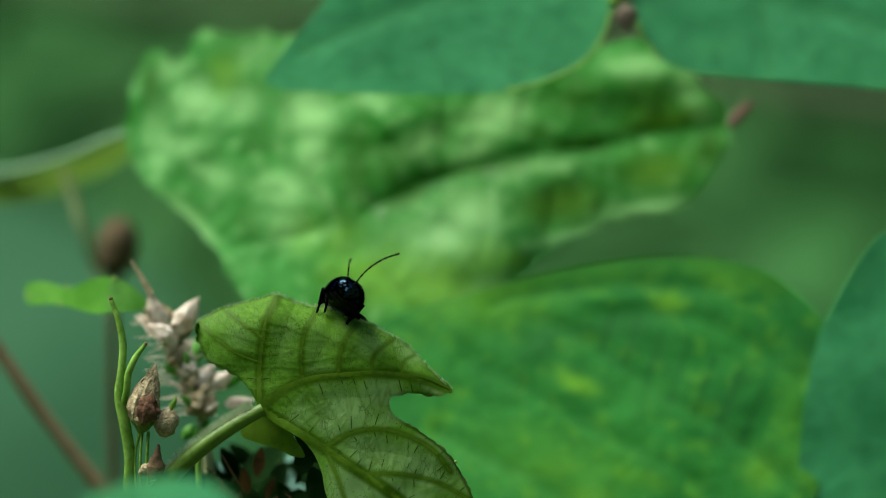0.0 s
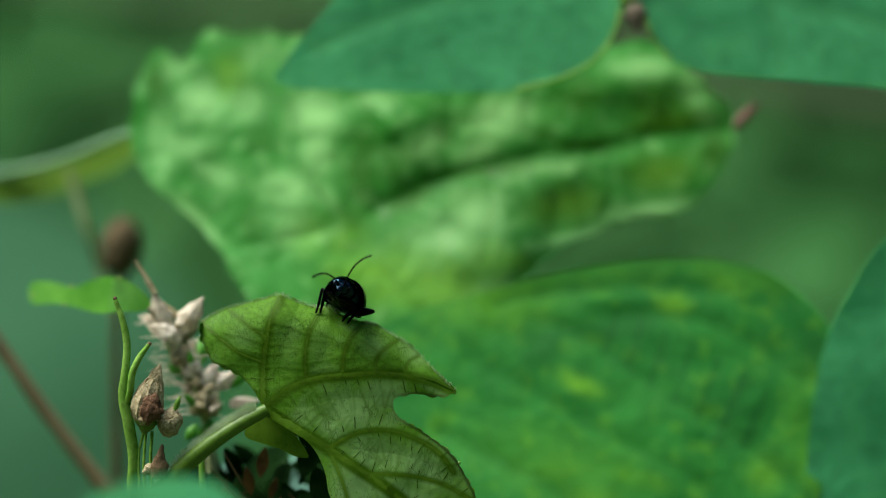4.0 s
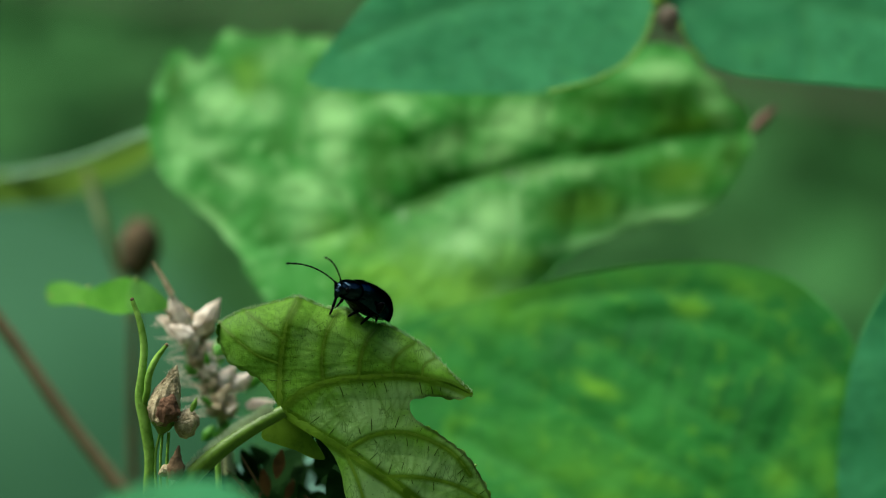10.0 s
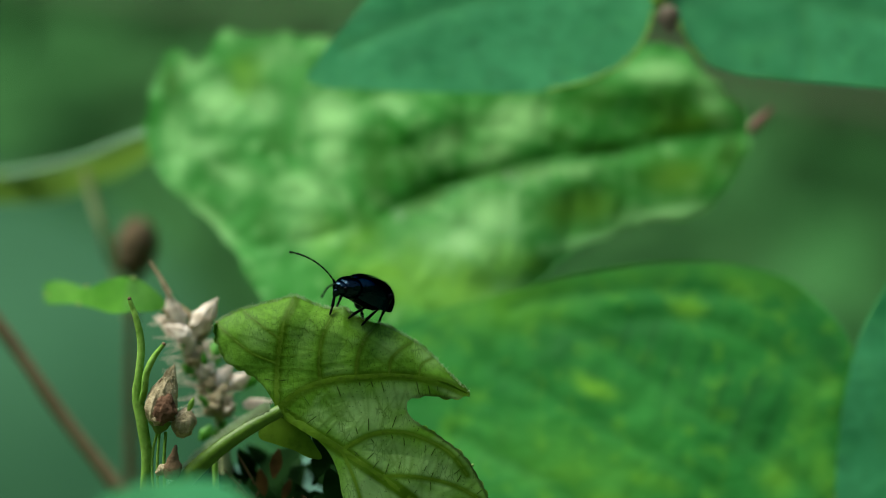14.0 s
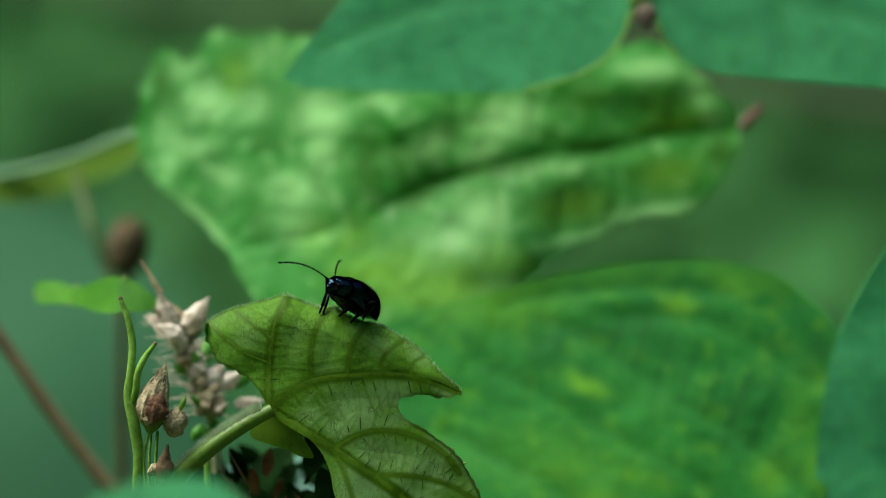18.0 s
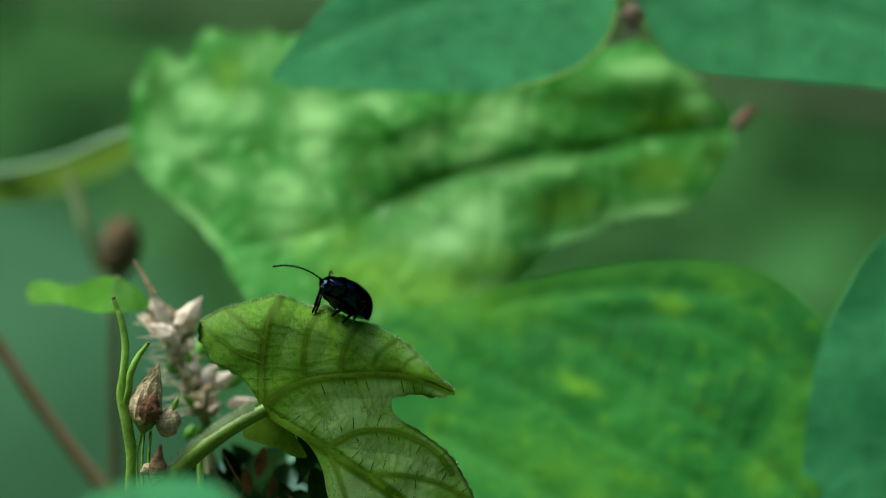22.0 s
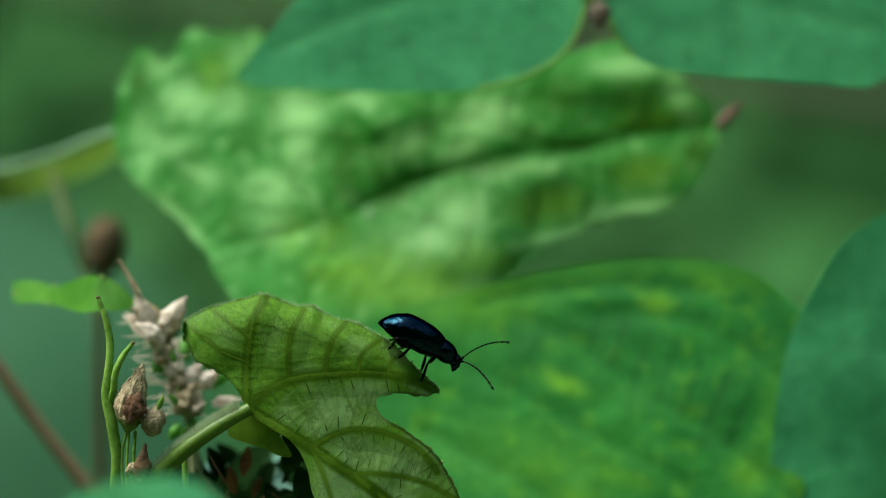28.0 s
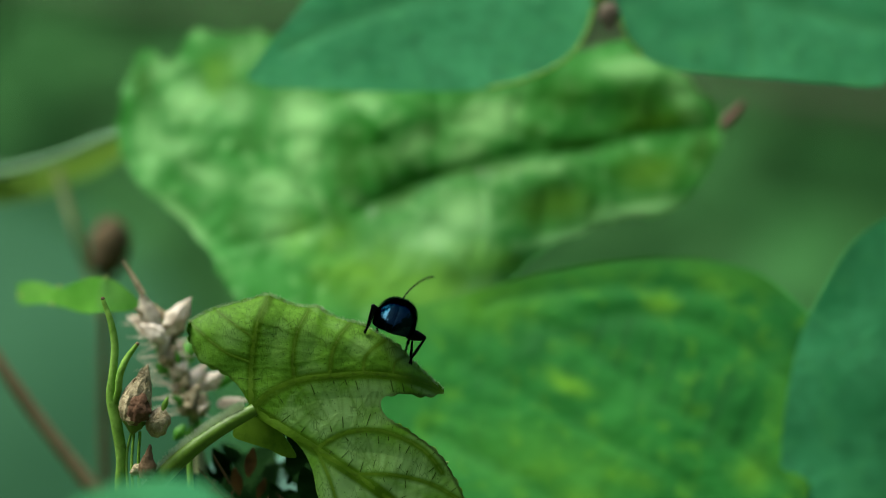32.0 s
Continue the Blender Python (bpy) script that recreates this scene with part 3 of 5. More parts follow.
def build_vine():
    rng = random.Random(3)
    shape, flat = blade(LEAF_OUTLINE, lambda p: leaf_depth(p, True), 0.09, 0.16, teeth=0.17, tooth=0.6, toothed=lambda p: ((p[:, 0] > -1.8) | (p[:, 1] > -7.5)).astype(float))
    mask = np.zeros(len(flat))
    for line, r in VEINS:
        mask = np.maximum(mask, np.clip((r * 1.15 - gap_to_lines(flat, [smooth_line(line, 4)])) / 0.20 + 0.5, 0, 1))
    front = flat[:len(flat) // 2]
    rung = np.tile(np.exp(-(gap_to_lines(front, [q[::2] for q in RUNGS]) / 0.075) ** 2), 2)
    ring = smooth_line(LEAF_OUTLINE, 4, closed=True)
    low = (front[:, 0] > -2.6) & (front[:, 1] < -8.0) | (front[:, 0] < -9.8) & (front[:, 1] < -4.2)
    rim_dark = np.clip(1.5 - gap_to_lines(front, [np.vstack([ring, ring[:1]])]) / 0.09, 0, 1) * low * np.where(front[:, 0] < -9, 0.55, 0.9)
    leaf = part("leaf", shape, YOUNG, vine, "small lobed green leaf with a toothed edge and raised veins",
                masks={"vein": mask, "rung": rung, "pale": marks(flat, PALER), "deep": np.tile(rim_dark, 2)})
    for line, r in VEINS:
        curve = smooth_line(line, 5)
        pts = [(x, d - 0.080, z) for (x, z), d in zip(curve, leaf_depth(curve))]
        radii = np.linspace(r, r * 0.35, len(pts)) * 0.85
        part("vein", tube(pts, radii, 10, 1, flat=0.07), YOUNG_VEIN, leaf)
    part("dark_venation", dark_dashes(rng), DASH, leaf, "short dark lengths of cross veins", kind="stuff")
    for x, y, z in [(-11.28, -0.1, -3.51), (-10.43, 0, -3.16), (-8.46, 0.2, -2.68), (-7.15, 0.3, -3.19), (-5.69, 0.4, -3.39), (-4.57, 0.4, -3.96), (-3, 0.4, -4.5), (-1.37, 0.3, -5.43), (-0.26, 0.2, -6.48), (1.4, 0.2, -8.2), (-0.41, 0.2, -10.56), (0.38, 0.2, -11.04), (1.63, 0.2, -12.1), (2.14, 0.2, -13.24)]:
        y = float(leaf_depth(np.array([[x, z]]))[0])
        part("tooth", ball((x - 0.04, y - 0.02, z - 0.05), (0.10, 0.07, 0.09), 8, 6), TOOTH, leaf, "pale swollen tooth")
    rim = smooth_line(LEAF_RIM, 8)
    run = np.r_[0, np.cumsum(np.linalg.norm(np.diff(rim, axis=0), axis=1))]
    for s in np.arange(0.5, run[-1], 0.62):
        x, z = (float(np.interp(s + rng.uniform(-0.12, 0.12), run, rim[:, k])) for k in (0, 1))
        y = float(leaf_depth(np.array([[x, z]]))[0])
        size = rng.uniform(0.03, 0.055)
        part("tooth", ball((x, y - 0.02, z + 0.03), (size * 1.8, size, size), 8, 6), TOOTH, leaf, "pale swollen tooth")
    x, y, z = (-12.91, 0, -4.21)
    part("tooth", ball((x, float(leaf_depth(np.array([[x, z]]))[0]), z), (0.11, 0.10, 0.13), 8, 6), HUSK_DARK, leaf, "black dried tooth")
    # the basal lobe that folds back under the petiole
    lobe = [(-9.99, -9.51), (-9.09, -9.44), (-8.13, -10.15), (-7.3, -11.11), (-6.95, -11.88), (-7.56, -11.85), (-8.5, -11.4), (-9.6, -11.05), (-10.5, -10.65)]
    shape, flat = blade(lobe, lambda p: 0.9 + 0.2 * rumple(p, 0.6, 7.0), 0.3, 0.16)
    part("basal_lobe", shape, FOLD, leaf, "yellow-green folded base of the leaf")
    stalk = [(-9.24, -0.2, -9.11), (-10.48, -0.3, -9.78), (-12.07, -0.3, -10.8), (-13.84, 0, -12.24), (-15.47, 0.6, -14.03), (-17.56, 3, -16.75), (-20.86, 8, -21.69)]
    part("petiole", tube([*stalk, (-22, 12, -60), (-24, 12, -300), (-25, 12, GROUND)], [0.36, 0.40, 0.44, 0.50, 0.55, 0.6, 0.8, 1.0, 1.5, 2.0], 12), PETIOLE, vine,
         "green petiole with fine white hairs")
    top = [(x, y, z + 0.36) for x, y, z in ((-9.9, -0.25, -9.46), *stalk[1:5])]
    part("fuzz", hairs(rng, top, (-0.45, -0.1, 1), 0.48, 2400, 0.008), HAIR, vine, "fine white hairs", kind="stuff")
    rim = smooth_line(LEAF_RIM, 8)
    y = leaf_depth(rim)
    part("edge_fuzz", hairs(rng, [(x, d, z) for (x, z), d in zip(rim, y)], (0.15, -0.2, 1), 0.19, 1200, 0.008), HAIR, vine, kind="stuff")


build_vine()

# ---- the beetle ----
BODY_ROWS = [
    (0, -4.52, -2.62, -89, 30, 14), (1, -4.45, -2.59, -87, 32, 13), (2, -4.43, -2.56, -87, 32, 14), (3, -4.54, -2.57, -83, 30, 13), (3.5, -4.61, -2.57, -91, 28, 13),
    (4.2, -4.80, -2.57, -102, 25, 10), (4.9, -4.76, -2.63, -115, 28, 10), (5.5, -4.87, -2.61, -118, 25, 8), (6, -4.85, -2.61, -122, 23, 7),
    (7, -4.79, -2.61, -121, 24, 7), (8, -4.80, -2.63, -122, 23, 7), (9, -4.77, -2.63, -121, 24, 7), (10, -4.70, -2.65, -126, 23, 4), (11, -4.69, -2.62, -125, 24, 5),
    (12, -4.63, -2.58, -124, 22, 6), (13, -4.58, -2.48, -124, 36, -10), (14, -4.54, -2.30, -125, 26, -6), (14.5, -4.59, -2.28, -125, 27, -5),
    (16.5, -4.68, -2.53, -123, 25, 4), (17, -4.73, -2.60, -125, 25, 5), (18, -4.68, -2.60, -123, 22, 8), (18.5, -4.46, -2.53, -112, 19, 10),
    (19, -4.50, -2.54, -101, 28, 13), (20, -4.56, -2.55, -103, 25, 14), (20.5, -4.49, -2.55, -106, 22, 11), (21, -4.57, -2.56, -115, 26, 7),
    (22, -4.69, -2.62, -121, 24, 7), (22.5, -4.38, -2.63, -105, 26, 12), (22.8, -4.41, -2.59, -101, 30, 15), (23, -4.37, -2.65, -82, 36, 16),
    (23.2, -4.33, -2.76, -62, 29, 10), (23.4, -4.41, -2.82, -61, 21, 6), (23.5, -4.21, -2.92, -58, 19, 3), (23.6, -4.00, -2.99, -52, 19, 2),
    (23.8, -3.32, -3.42, -43, 25, 2), (24, -3.43, -3.25, -43, 10, 2), (24.2, -3.17, -3.17, -33, 13, 2), (24.3, -2.72, -3.47, -28, 19, 2),
    (24.5, -2.40, -3.61, -24, 23, 2), (24.7, -1.97, -3.55, -26, 21, 2), (24.9, -0.93, -3.83, -34, 23, 2), (25, -0.54, -3.97, -43, 25, 2), (25.2, 0.08, -4.46, -48, 35, 2),
    (25.5, 1.14, -5.49, -46, 48, 2), (26.5, 0.92, -5.45, -19, 44, 1), (27.5, 0.67, -5.35, 5, 39, 1), (28, 0.54, -5.13, 3, 31, 1), (28.6, 0.28, -5.00, 5, 28, 1),
    (29, 0.08, -4.60, 6, 19, 1), (29.2, -0.07, -4.46, 6, 14, 1), (30, -0.10, -4.51, 6, 16, 1), (30.8, -0.28, -4.35, 12, 13, 1), (31, -0.21, -4.24, 17, 12, 1),
    (31.1, -0.43, -4.16, 25, 8, 3), (31.2, -0.61, -4.16, 38, 5, 5), (31.3, -0.79, -4.09, 51, 1, 7), (31.5, -0.79, -3.94, 66, -8, 12), (31.8, -0.91, -3.79, 79, 6, 14),
    (32, -1.12, -3.71, 88, 17, 13),
]
# seconds; for each of the two antennae its way across the view in degrees, and the share of its length that lies across the view
FEELER_ROWS = [
    (0, 36, .98, 80, .45), (0.5, 36, .97, 80, .4), (1, 26, .95, 80, .42), (1.5, 42, .97, 50, .45), (2, 41, .93, 45, .5), (2.5, 30, .95, 50, .36),
    (3, 31, .96, 68, .42), (3.5, 32, .88, 120, .34), (4.5, 70, .6, 175, .6), (5.5, 90, .56, 183, .9), (6, 107, .53, 181, .92), (6.5, 100, .32, 171, .97), (7, 130, .48, 142, .93),
    (7.5, 140, .32, 150, .93), (8, 135, .32, 160, .93), (8.5, 140, .36, 140, .92), (9, 145, .36, 134, .95), (9.5, 124, .9, 170, .75),
    (10, 118, .56, 157, .93), (10.5, 90, .54, 180, .98), (11, 85, .52, 186, .98), (11.5, 77, .4, 174, .95), (12, 115, .26, 174, .93), (12.5, 190, .2, 154, .95),
    (13, 205, .46, 152, .96), (13.5, 210, .34, 150, .97), (14, 210, .34, 145, .95), (14.5, 140, .16, 160, .93), (16.5, 130, .16, 147, .91),
    (17, 70, .25, 147, .91), (17.5, 100, .18, 144, .9), (18, 70, .4, 160, .9), (18.5, 40, .3, 148, .6), (19, -10, .6, 158, .42), (19.5, -4, .6, 158, .46),
    (20, 4, .6, 157, .55), (20.5, 38, .62, 155, .8), (21, 33, .58, 202, .85), (21.5, 60, .36, 158, .8), (22, 60, .2, 163, .87), (22.5, 38, .7, 210, .28),
    (22.8, 45, .8, 120, .22), (23, 84, .56, -13, .93), (23.2, 66, .75, -64, .75), (23.4, 34, .68, -63, .78), (23.6, -9, .5, -33, .85), (23.8, -50, .42, -58, .55),
    (24, 55, .72, -69, .72), (24.2, -28, .97, -68, .5), (24.3, 12, .58, -52, .97), (24.5, -44, .96, -71, .9), (24.7, 40, .2, -23, .96), (24.9, -107, .6, -29, .95),
    (25, 80, .3, -81, .82), (25.2, -7, .96, -118, .95), (25.5, 3, .94, -115, .55), (26.5, 20, .9, -60, .7), (27.5, -30, .84, -39, .6), (27.7, 36, .94, -2, .78),
    (28, 19, .91, -40, .72), (28.3, -10, .5, -35, .97), (28.6, 18, .97, 18, .35), (29, 34, .8, -37, .8), (29.2, 49, .9, -18, .91), (29.5, 48, .92, 9, .75),
    (29.8, 31, .9, 16, .76), (30, 44, .9, -25, .92), (30.3, 52, .92, -25, .85), (30.6, 25, .86, 12, .76), (30.8, 68, .86, -26, .98), (31, 32, .88, 12, .6),
    (31.1, 102, .96, -30, .84), (31.2, 125, .66, -65, .83), (31.3, 31, .8, -40, .4), (31.5, 117, .7, -40, .52), (31.6, 13, .58, 60, .4), (31.8, 112, .8, -60, .3),
    (32, 38, .76, -50, .2),
]
HIPS = [(1.15, 0.36, -0.58), (0.42, 0.50, -0.78), (-0.50, 0.55, -0.84)]
FEET = [(1.75, 0.80, -1.7), (0.35, 1.35, -1.8), (-1.75, 1.25, -1.7)]
BONES = [(0.95, 1.40), (1.00, 1.45), (1.45, 1.85)]
# along the wing cases from the shoulder to the tip: share, height of the dome, half width
DOME = [(0.0, 0.70, 0.70), (0.06, 0.88, 0.88), (0.14, 1.03, 1.02), (0.25, 1.16, 1.14), (0.45, 1.25, 1.22), (0.62, 1.26, 1.22), (0.76, 1.08, 1.08), (0.87, 0.79, 0.84), (0.95, 0.44, 0.52), (0.985, 0.20, 0.26), (1.0, 0.03, 0.04)]


def shell_half(side):
    """One wing case: a thin domed shell from the shoulder to the tip."""
    verts, faces = [], []
    rows, cols = 32, 16
    dome = smooth_line(DOME, 6)
    for layer in (0, 1):
        for i in range(rows + 1):
            s = 1 - (1 - i / rows) ** 1.25
            h, w = np.interp(s, dome[:, 0], dome[:, 1]), np.interp(s, dome[:, 0], dome[:, 2])
            for k in range(cols + 1):
                a = radians(100) * k / cols
                shrink = 1 - 0.06 * layer
                y = side * (0.010 + w * abs(math.sin(a)) ** 0.85 * shrink)
                z = -0.25 - 0.28 * s + h * math.copysign(abs(math.cos(a)) ** 0.9, math.cos(a)) * shrink - 0.03 * layer
                furrow = 0.012 * math.cos(math.pi * k) * (0 < k < 14) * (1 - layer)
                verts.append((1.28 - 3.90 * s, y + side * furrow * math.sin(a), z + furrow * math.cos(a) - (0.03 if k == 0 else 0.0)))
    n = (rows + 1) * (cols + 1)
    idx = lambda l, i, k: l * n + i * (cols + 1) + k
    for i in range(rows):
        for k in range(cols):
            q = (idx(0, i, k), idx(0, i, k + 1), idx(0, i + 1, k + 1), idx(0, i + 1, k))
            p = tuple(v + n for v in q)
            faces += [q, p[::-1]] if side > 0 else [q[::-1], p]
    edge = [(0, k) for k in range(cols)] + [(i, cols) for i in range(rows)] + [(rows, k) for k in range(cols, 0, -1)] + [(i, 0) for i in range(rows, 0, -1)]
    for (a, b), (c, d) in zip(edge, edge[1:] + edge[:1]):
        base = len(verts)
        verts += [verts[idx(0, a, b)], verts[idx(1, a, b)], verts[idx(1, c, d)], verts[idx(0, c, d)]]
        faces.append((base, base + 1, base + 2, base + 3))
    return verts, faces


def dipped(shape, pivot, degrees):
    """The shape with its front end turned down about a point of the body's axis."""
    turn = Matrix.Rotation(radians(degrees), 3, "Y")
    return [Vector(pivot) + turn @ (Vector(v) - Vector(pivot)) for v in shape[0]], shape[1]


def local_part(name, shape, material, parent, label=""):
    """A mesh in the parent's own space, in millimetres."""
    verts, faces = shape
    data = bpy.data.meshes.new(name)
    data.from_pydata((np.asarray([tuple(v) for v in verts]) * MM).tolist(), [], faces)
    data.shade_smooth()
    data.materials.append(material)
    ob = new(name, data)
    ob.parent = parent
    return tagged(ob, label)


def feeler_shape():
    """Eleven beads on a bow that bends down towards the tip, 3.1 mm long."""
    path = [Vector((0.335 * i, 0, 0.15 * i * (1 - i / 10.0))) for i in range(11)]
    shapes = []
    for i, (a, b) in enumerate(zip(path[:-1], path[1:])):
        r = 0.075 if i == 0 else 0.045 + 0.002 * i
        shapes.append(lathe(a, b, [(0, r * 0.55), (0.25, r * 0.8), (0.75, r), (1.0, r * 0.6)], 8))
    return merge(shapes)


def build_beetle():
    beetle = new("beetle")
    beetle.empty_display_size = 0.002
    tagged(beetle, "glossy blue-black leaf beetle with long beaded antennae on the leaf's edge", "beetle")
    local_part("wing_case", shell_half(1), SHELL, beetle, "glossy blue-black wing case")
    local_part("wing_case", shell_half(-1), SHELL, beetle, "glossy blue-black wing case")
    local_part("abdomen", ball((-0.60, 0, -0.42), (1.92, 1.04, 0.52), power=0.95), BLACK, beetle, "black rounded underside")
    local_part("thorax", ball((0.90, 0, -0.26), (0.92, 0.72, 0.46)), BLACK, beetle)
    local_part("neck_shield", dipped(ball((1.46, 0, -0.04), (0.80, 0.80, 0.60), 28, 18, 0.92), (1.3, 0, 0), 14), SHIELD, beetle, "smooth dark blue neck shield")
    head = local_part("head", dipped(merge([ball((2.20, 0, -0.20), (0.42, 0.47, 0.38), 24, 14, 0.92), ball((2.42, 0, -0.26), (0.22, 0.30, 0.26), 16, 10),
                                            lathe((2.42, 0, -0.36), (2.52, 0, -0.80), [(0, 0.27), (0.5, 0.19), (0.85, 0.10), (1, 0.03)], 12)]), (2.0, 0, 0), 8), SHIELD, beetle, "black head with short jaws")
    for s in (1, -1):
        local_part("eye", ball((2.26, s * 0.42, -0.16), (0.15, 0.11, 0.16), 12, 8), EYE, head)
    feelers = []
    bead = feeler_shape()
    for s in (1, -1):
        f = local_part("antenna", bead, BLACK, beetle, "long black beaded antenna")
        f.location = Vector((2.46, s * 0.17, -0.13)) * MM
        feelers.append(f)
    legs = []
    for (hx, hy, hz), (fx, fy, fz), (a, b), thick in zip(HIPS, FEET, BONES, (0.17, 0.18, 0.34)):
        femur = lathe((0, 0, 0), (a, 0, 0), [(0, thick * 0.5), (0.4, thick), (0.8, thick * 0.7), (1.02, thick * 0.3)], 10, 0.7)
        shin = b * 0.66
        foot = [lathe((0, 0, 0), (shin, 0, 0), [(0, 0.05), (0.3, 0.075), (1.0, 0.095)], 8)]
        for i in range(4):
            p, q = shin + (b - shin) * i / 4, shin + (b - shin) * (i + 1) / 4
            foot.append(lathe((p, 0, 0.02 * i), (q, 0, 0.02 * (i + 1)), [(0, 0.055), (0.7, 0.078 if i < 3 else 0.05), (1, 0.05 if i < 3 else 0.02)], 7))
        for s in (1, -1):
            upper = local_part("leg", femur, BLACK, beetle, "black leg with a thick thigh" if thick > 0.2 else "thin black leg")
            upper.location = Vector((hx, s * hy, hz)) * MM
            lower = local_part("shin", merge(foot), BLACK, upper)
            lower.location = Vector((a * MM, 0, 0))
            legs.append((upper, lower, Vector((hx, s * hy, hz)), Vector((fx, s * fy, fz)), a, b, s))
    return beetle, feelers, legs


beetle, feelers, legs = build_beetle()


def body_pose(x, z, heading, tilt, nose, back, roll):
    return Matrix.Translation(spot((x, back, z))) @ (Matrix.Rotation(radians(tilt), 4, "Y") @ Matrix.Rotation(radians(heading), 4, "Z") @ Matrix.Rotation(-radians(nose), 4, "Y") @ Matrix.Rotation(radians(roll), 4, "X"))


def rim_height(x):
    xs = [q[0] for q in LEAF_RIM]
    return float(np.interp(x, xs, [q[1] for q in LEAF_RIM]))


def frame_of(way, up):
    x = way.normalized()
    z = (up - x * up.dot(x)).normalized()
    y = z.cross(x)
    return Matrix((x, y, z)).transposed()


def eased(rows):
    """Adds halfway rows where a part turns far between two rows."""
    out = [rows[0]]
    for (t0, a), (t1, b) in zip(rows[:-1], rows[1:]):
        angle = a.to_quaternion().rotation_difference(b.to_quaternion()).angle
        angle = min(angle, 2 * math.pi - angle)
        cuts = int(angle / radians(70))
        for i in range(1, cuts + 1):
            s = i / (cuts + 1)
            q = a.to_quaternion().slerp(b.to_quaternion(), s)
            out.append((t0 + (t1 - t0) * s, Matrix.Translation(a.translation.lerp(b.translation, s)) @ q.to_matrix().to_4x4()))
        out.append((t1, b))
    return out


# ---- the dry flower spike beside the leaf ----
spike = thing("flower_spike", (-15.5, 4, GROUND), "dry straw-coloured flower spike with brown seed heads and green shoots", "flower")


def set_back(p, by=3.0):
    """The same line of sight, farther from the lens."""
    grow = (250 + p[1] + by) / (250 + p[1])
    return (p[0] * grow, p[1] + by, p[2] * grow)


def build_spike():
    rng = random.Random(8)
    main = [(-16.9, 1.0, -13.3), (-16.82, 0.8, -12.0), (-17.08, 0.5, -9.9), (-17.34, 0.4, -8.25), (-17.25, 0.2, -7.1), (-17.14, 0.2, -5.4), (-17.4, 0.2, -4.0), (-17.79, 0.2, -2.9)]
    part("shoot", tube([(-15.5, 4, GROUND), (-15.7, 4, -300), (-16.5, 2, -22), *main], [1.4, 0.9, 0.35, 0.32, 0.32, 0.33, 0.33, 0.24, 0.22, 0.18, 0.12], 12), GREEN_STEM, spike, "fresh green upright shoot")
    part("shoot", tube([(-17.15, 0.3, -8.7), (-16.95, 0, -8.1), (-16.82, -0.2, -7.1), (-16.44, -0.2, -6.2), (-15.86, -0.2, -5.42)], [0.18, 0.20, 0.20, 0.18, 0.11], 12), GREEN_STEM, spike, "short green side shoot")
    for tip in ((-17.80, 0.2, -2.84), (-15.84, -0.2, -5.39)):
        part("bud_tip", ball(tip, (0.12, 0.12, 0.13), 8, 6), HUSK_DARK, spike)
    # front seed head
    head = part("seed_head", lathe((-16.33, 0, -9.92), (-15.23, -0.2, -6.53), [(0, 0.25), (0.12, 0.68), (0.3, 0.88), (0.55, 0.72), (0.8, 0.36), (1, 0.04)], 36, 0.8, 0.16, 0.07), HUSK, spike,
                "tan crumpled pointed seed head")
    for i in range(6):
        a = rng.uniform(-1.0, 1.0)
        x0, y0, z0 = (-15.95, -0.35, -9.9)
        h = rng.uniform(0.5, 1.3)
        part("husk_scale", lathe((x0 + 0.55 * math.sin(a), y0 - 0.35 * math.cos(a), z0 + rng.uniform(-0.1, 0.3)), (x0 + 0.6 * math.sin(a + rng.uniform(-0.4, 0.4)) + 0.15, y0 - 0.68 * math.cos(a), z0 + h),
             [(0, 0.16), (0.4, rng.uniform(0.2, 0.36)), (0.8, 0.18), (1, 0.03)], 9, 0.4, 0.5), HUSK_DARK if i % 3 else HUSK, head)
    part("opening", lathe((-15.95, -0.95, -9.75), (-15.45, -0.85, -8.15), [(0, 0.25), (0.25, 0.60), (0.6, 0.58), (1, 0.10)], 24, 0.45, 0.5, 0.10), OPENING, head, "dark brown open side of the seed head")
    for _ in range(70):
        s, a = rng.uniform(0.05, 0.85), rng.uniform(-2.6, 0.6)
        wide = float(np.interp(s, (0, 0.12, 0.3, 0.55, 0.8, 1), (0.25, 0.68, 0.88, 0.72, 0.36, 0.04)))
        p = Vector((-16.33, 0, -9.92)).lerp(Vector((-15.23, -0.2, -6.53)), s) + Vector((wide * math.sin(a), -0.8 * wide * math.cos(a) * 0.98, 0))
        q = p + Vector((0.10 + 0.10 * rng.random() - 0.35 * wide * math.sin(a) * 0.4, 0.0, rng.uniform(0.25, 0.5)))
        part("fibre", lathe(p, q, [(0, 0.02), (0.5, rng.uniform(0.03, 0.06)), (1, 0.012)], 6, 0.6, 0.3), HUSK if rng.random() < 0.8 else HUSK_DARK, head)
    part("calyx", lathe((-16.2, 0, -10.43), (-15.94, 0, -9.47), [(0, 0.15), (0.4, 0.45), (0.8, 0.62), (1, 0.4)], 18, 0.9, 0.3, 0.08), PETIOLE, head, "dark green cup under the seed head")
    part("round_bud", lathe((-14.92, 0, -10.65), (-14.45, 0, -8.96), [(0, 0.2), (0.3, 0.62), (0.65, 0.6), (1, 0.12)], 24, 0.9, 0.2, 0.08), HUSK, spike, "round pinkish-brown bud")
    part("bud_leaflet", lathe((-14.43, -0.3, -9.14), (-14.1, -0.4, -8.34), [(0, 0.08), (0.4, 0.17), (1, 0.03)], 8, 0.5), GREEN_STEM, spike)
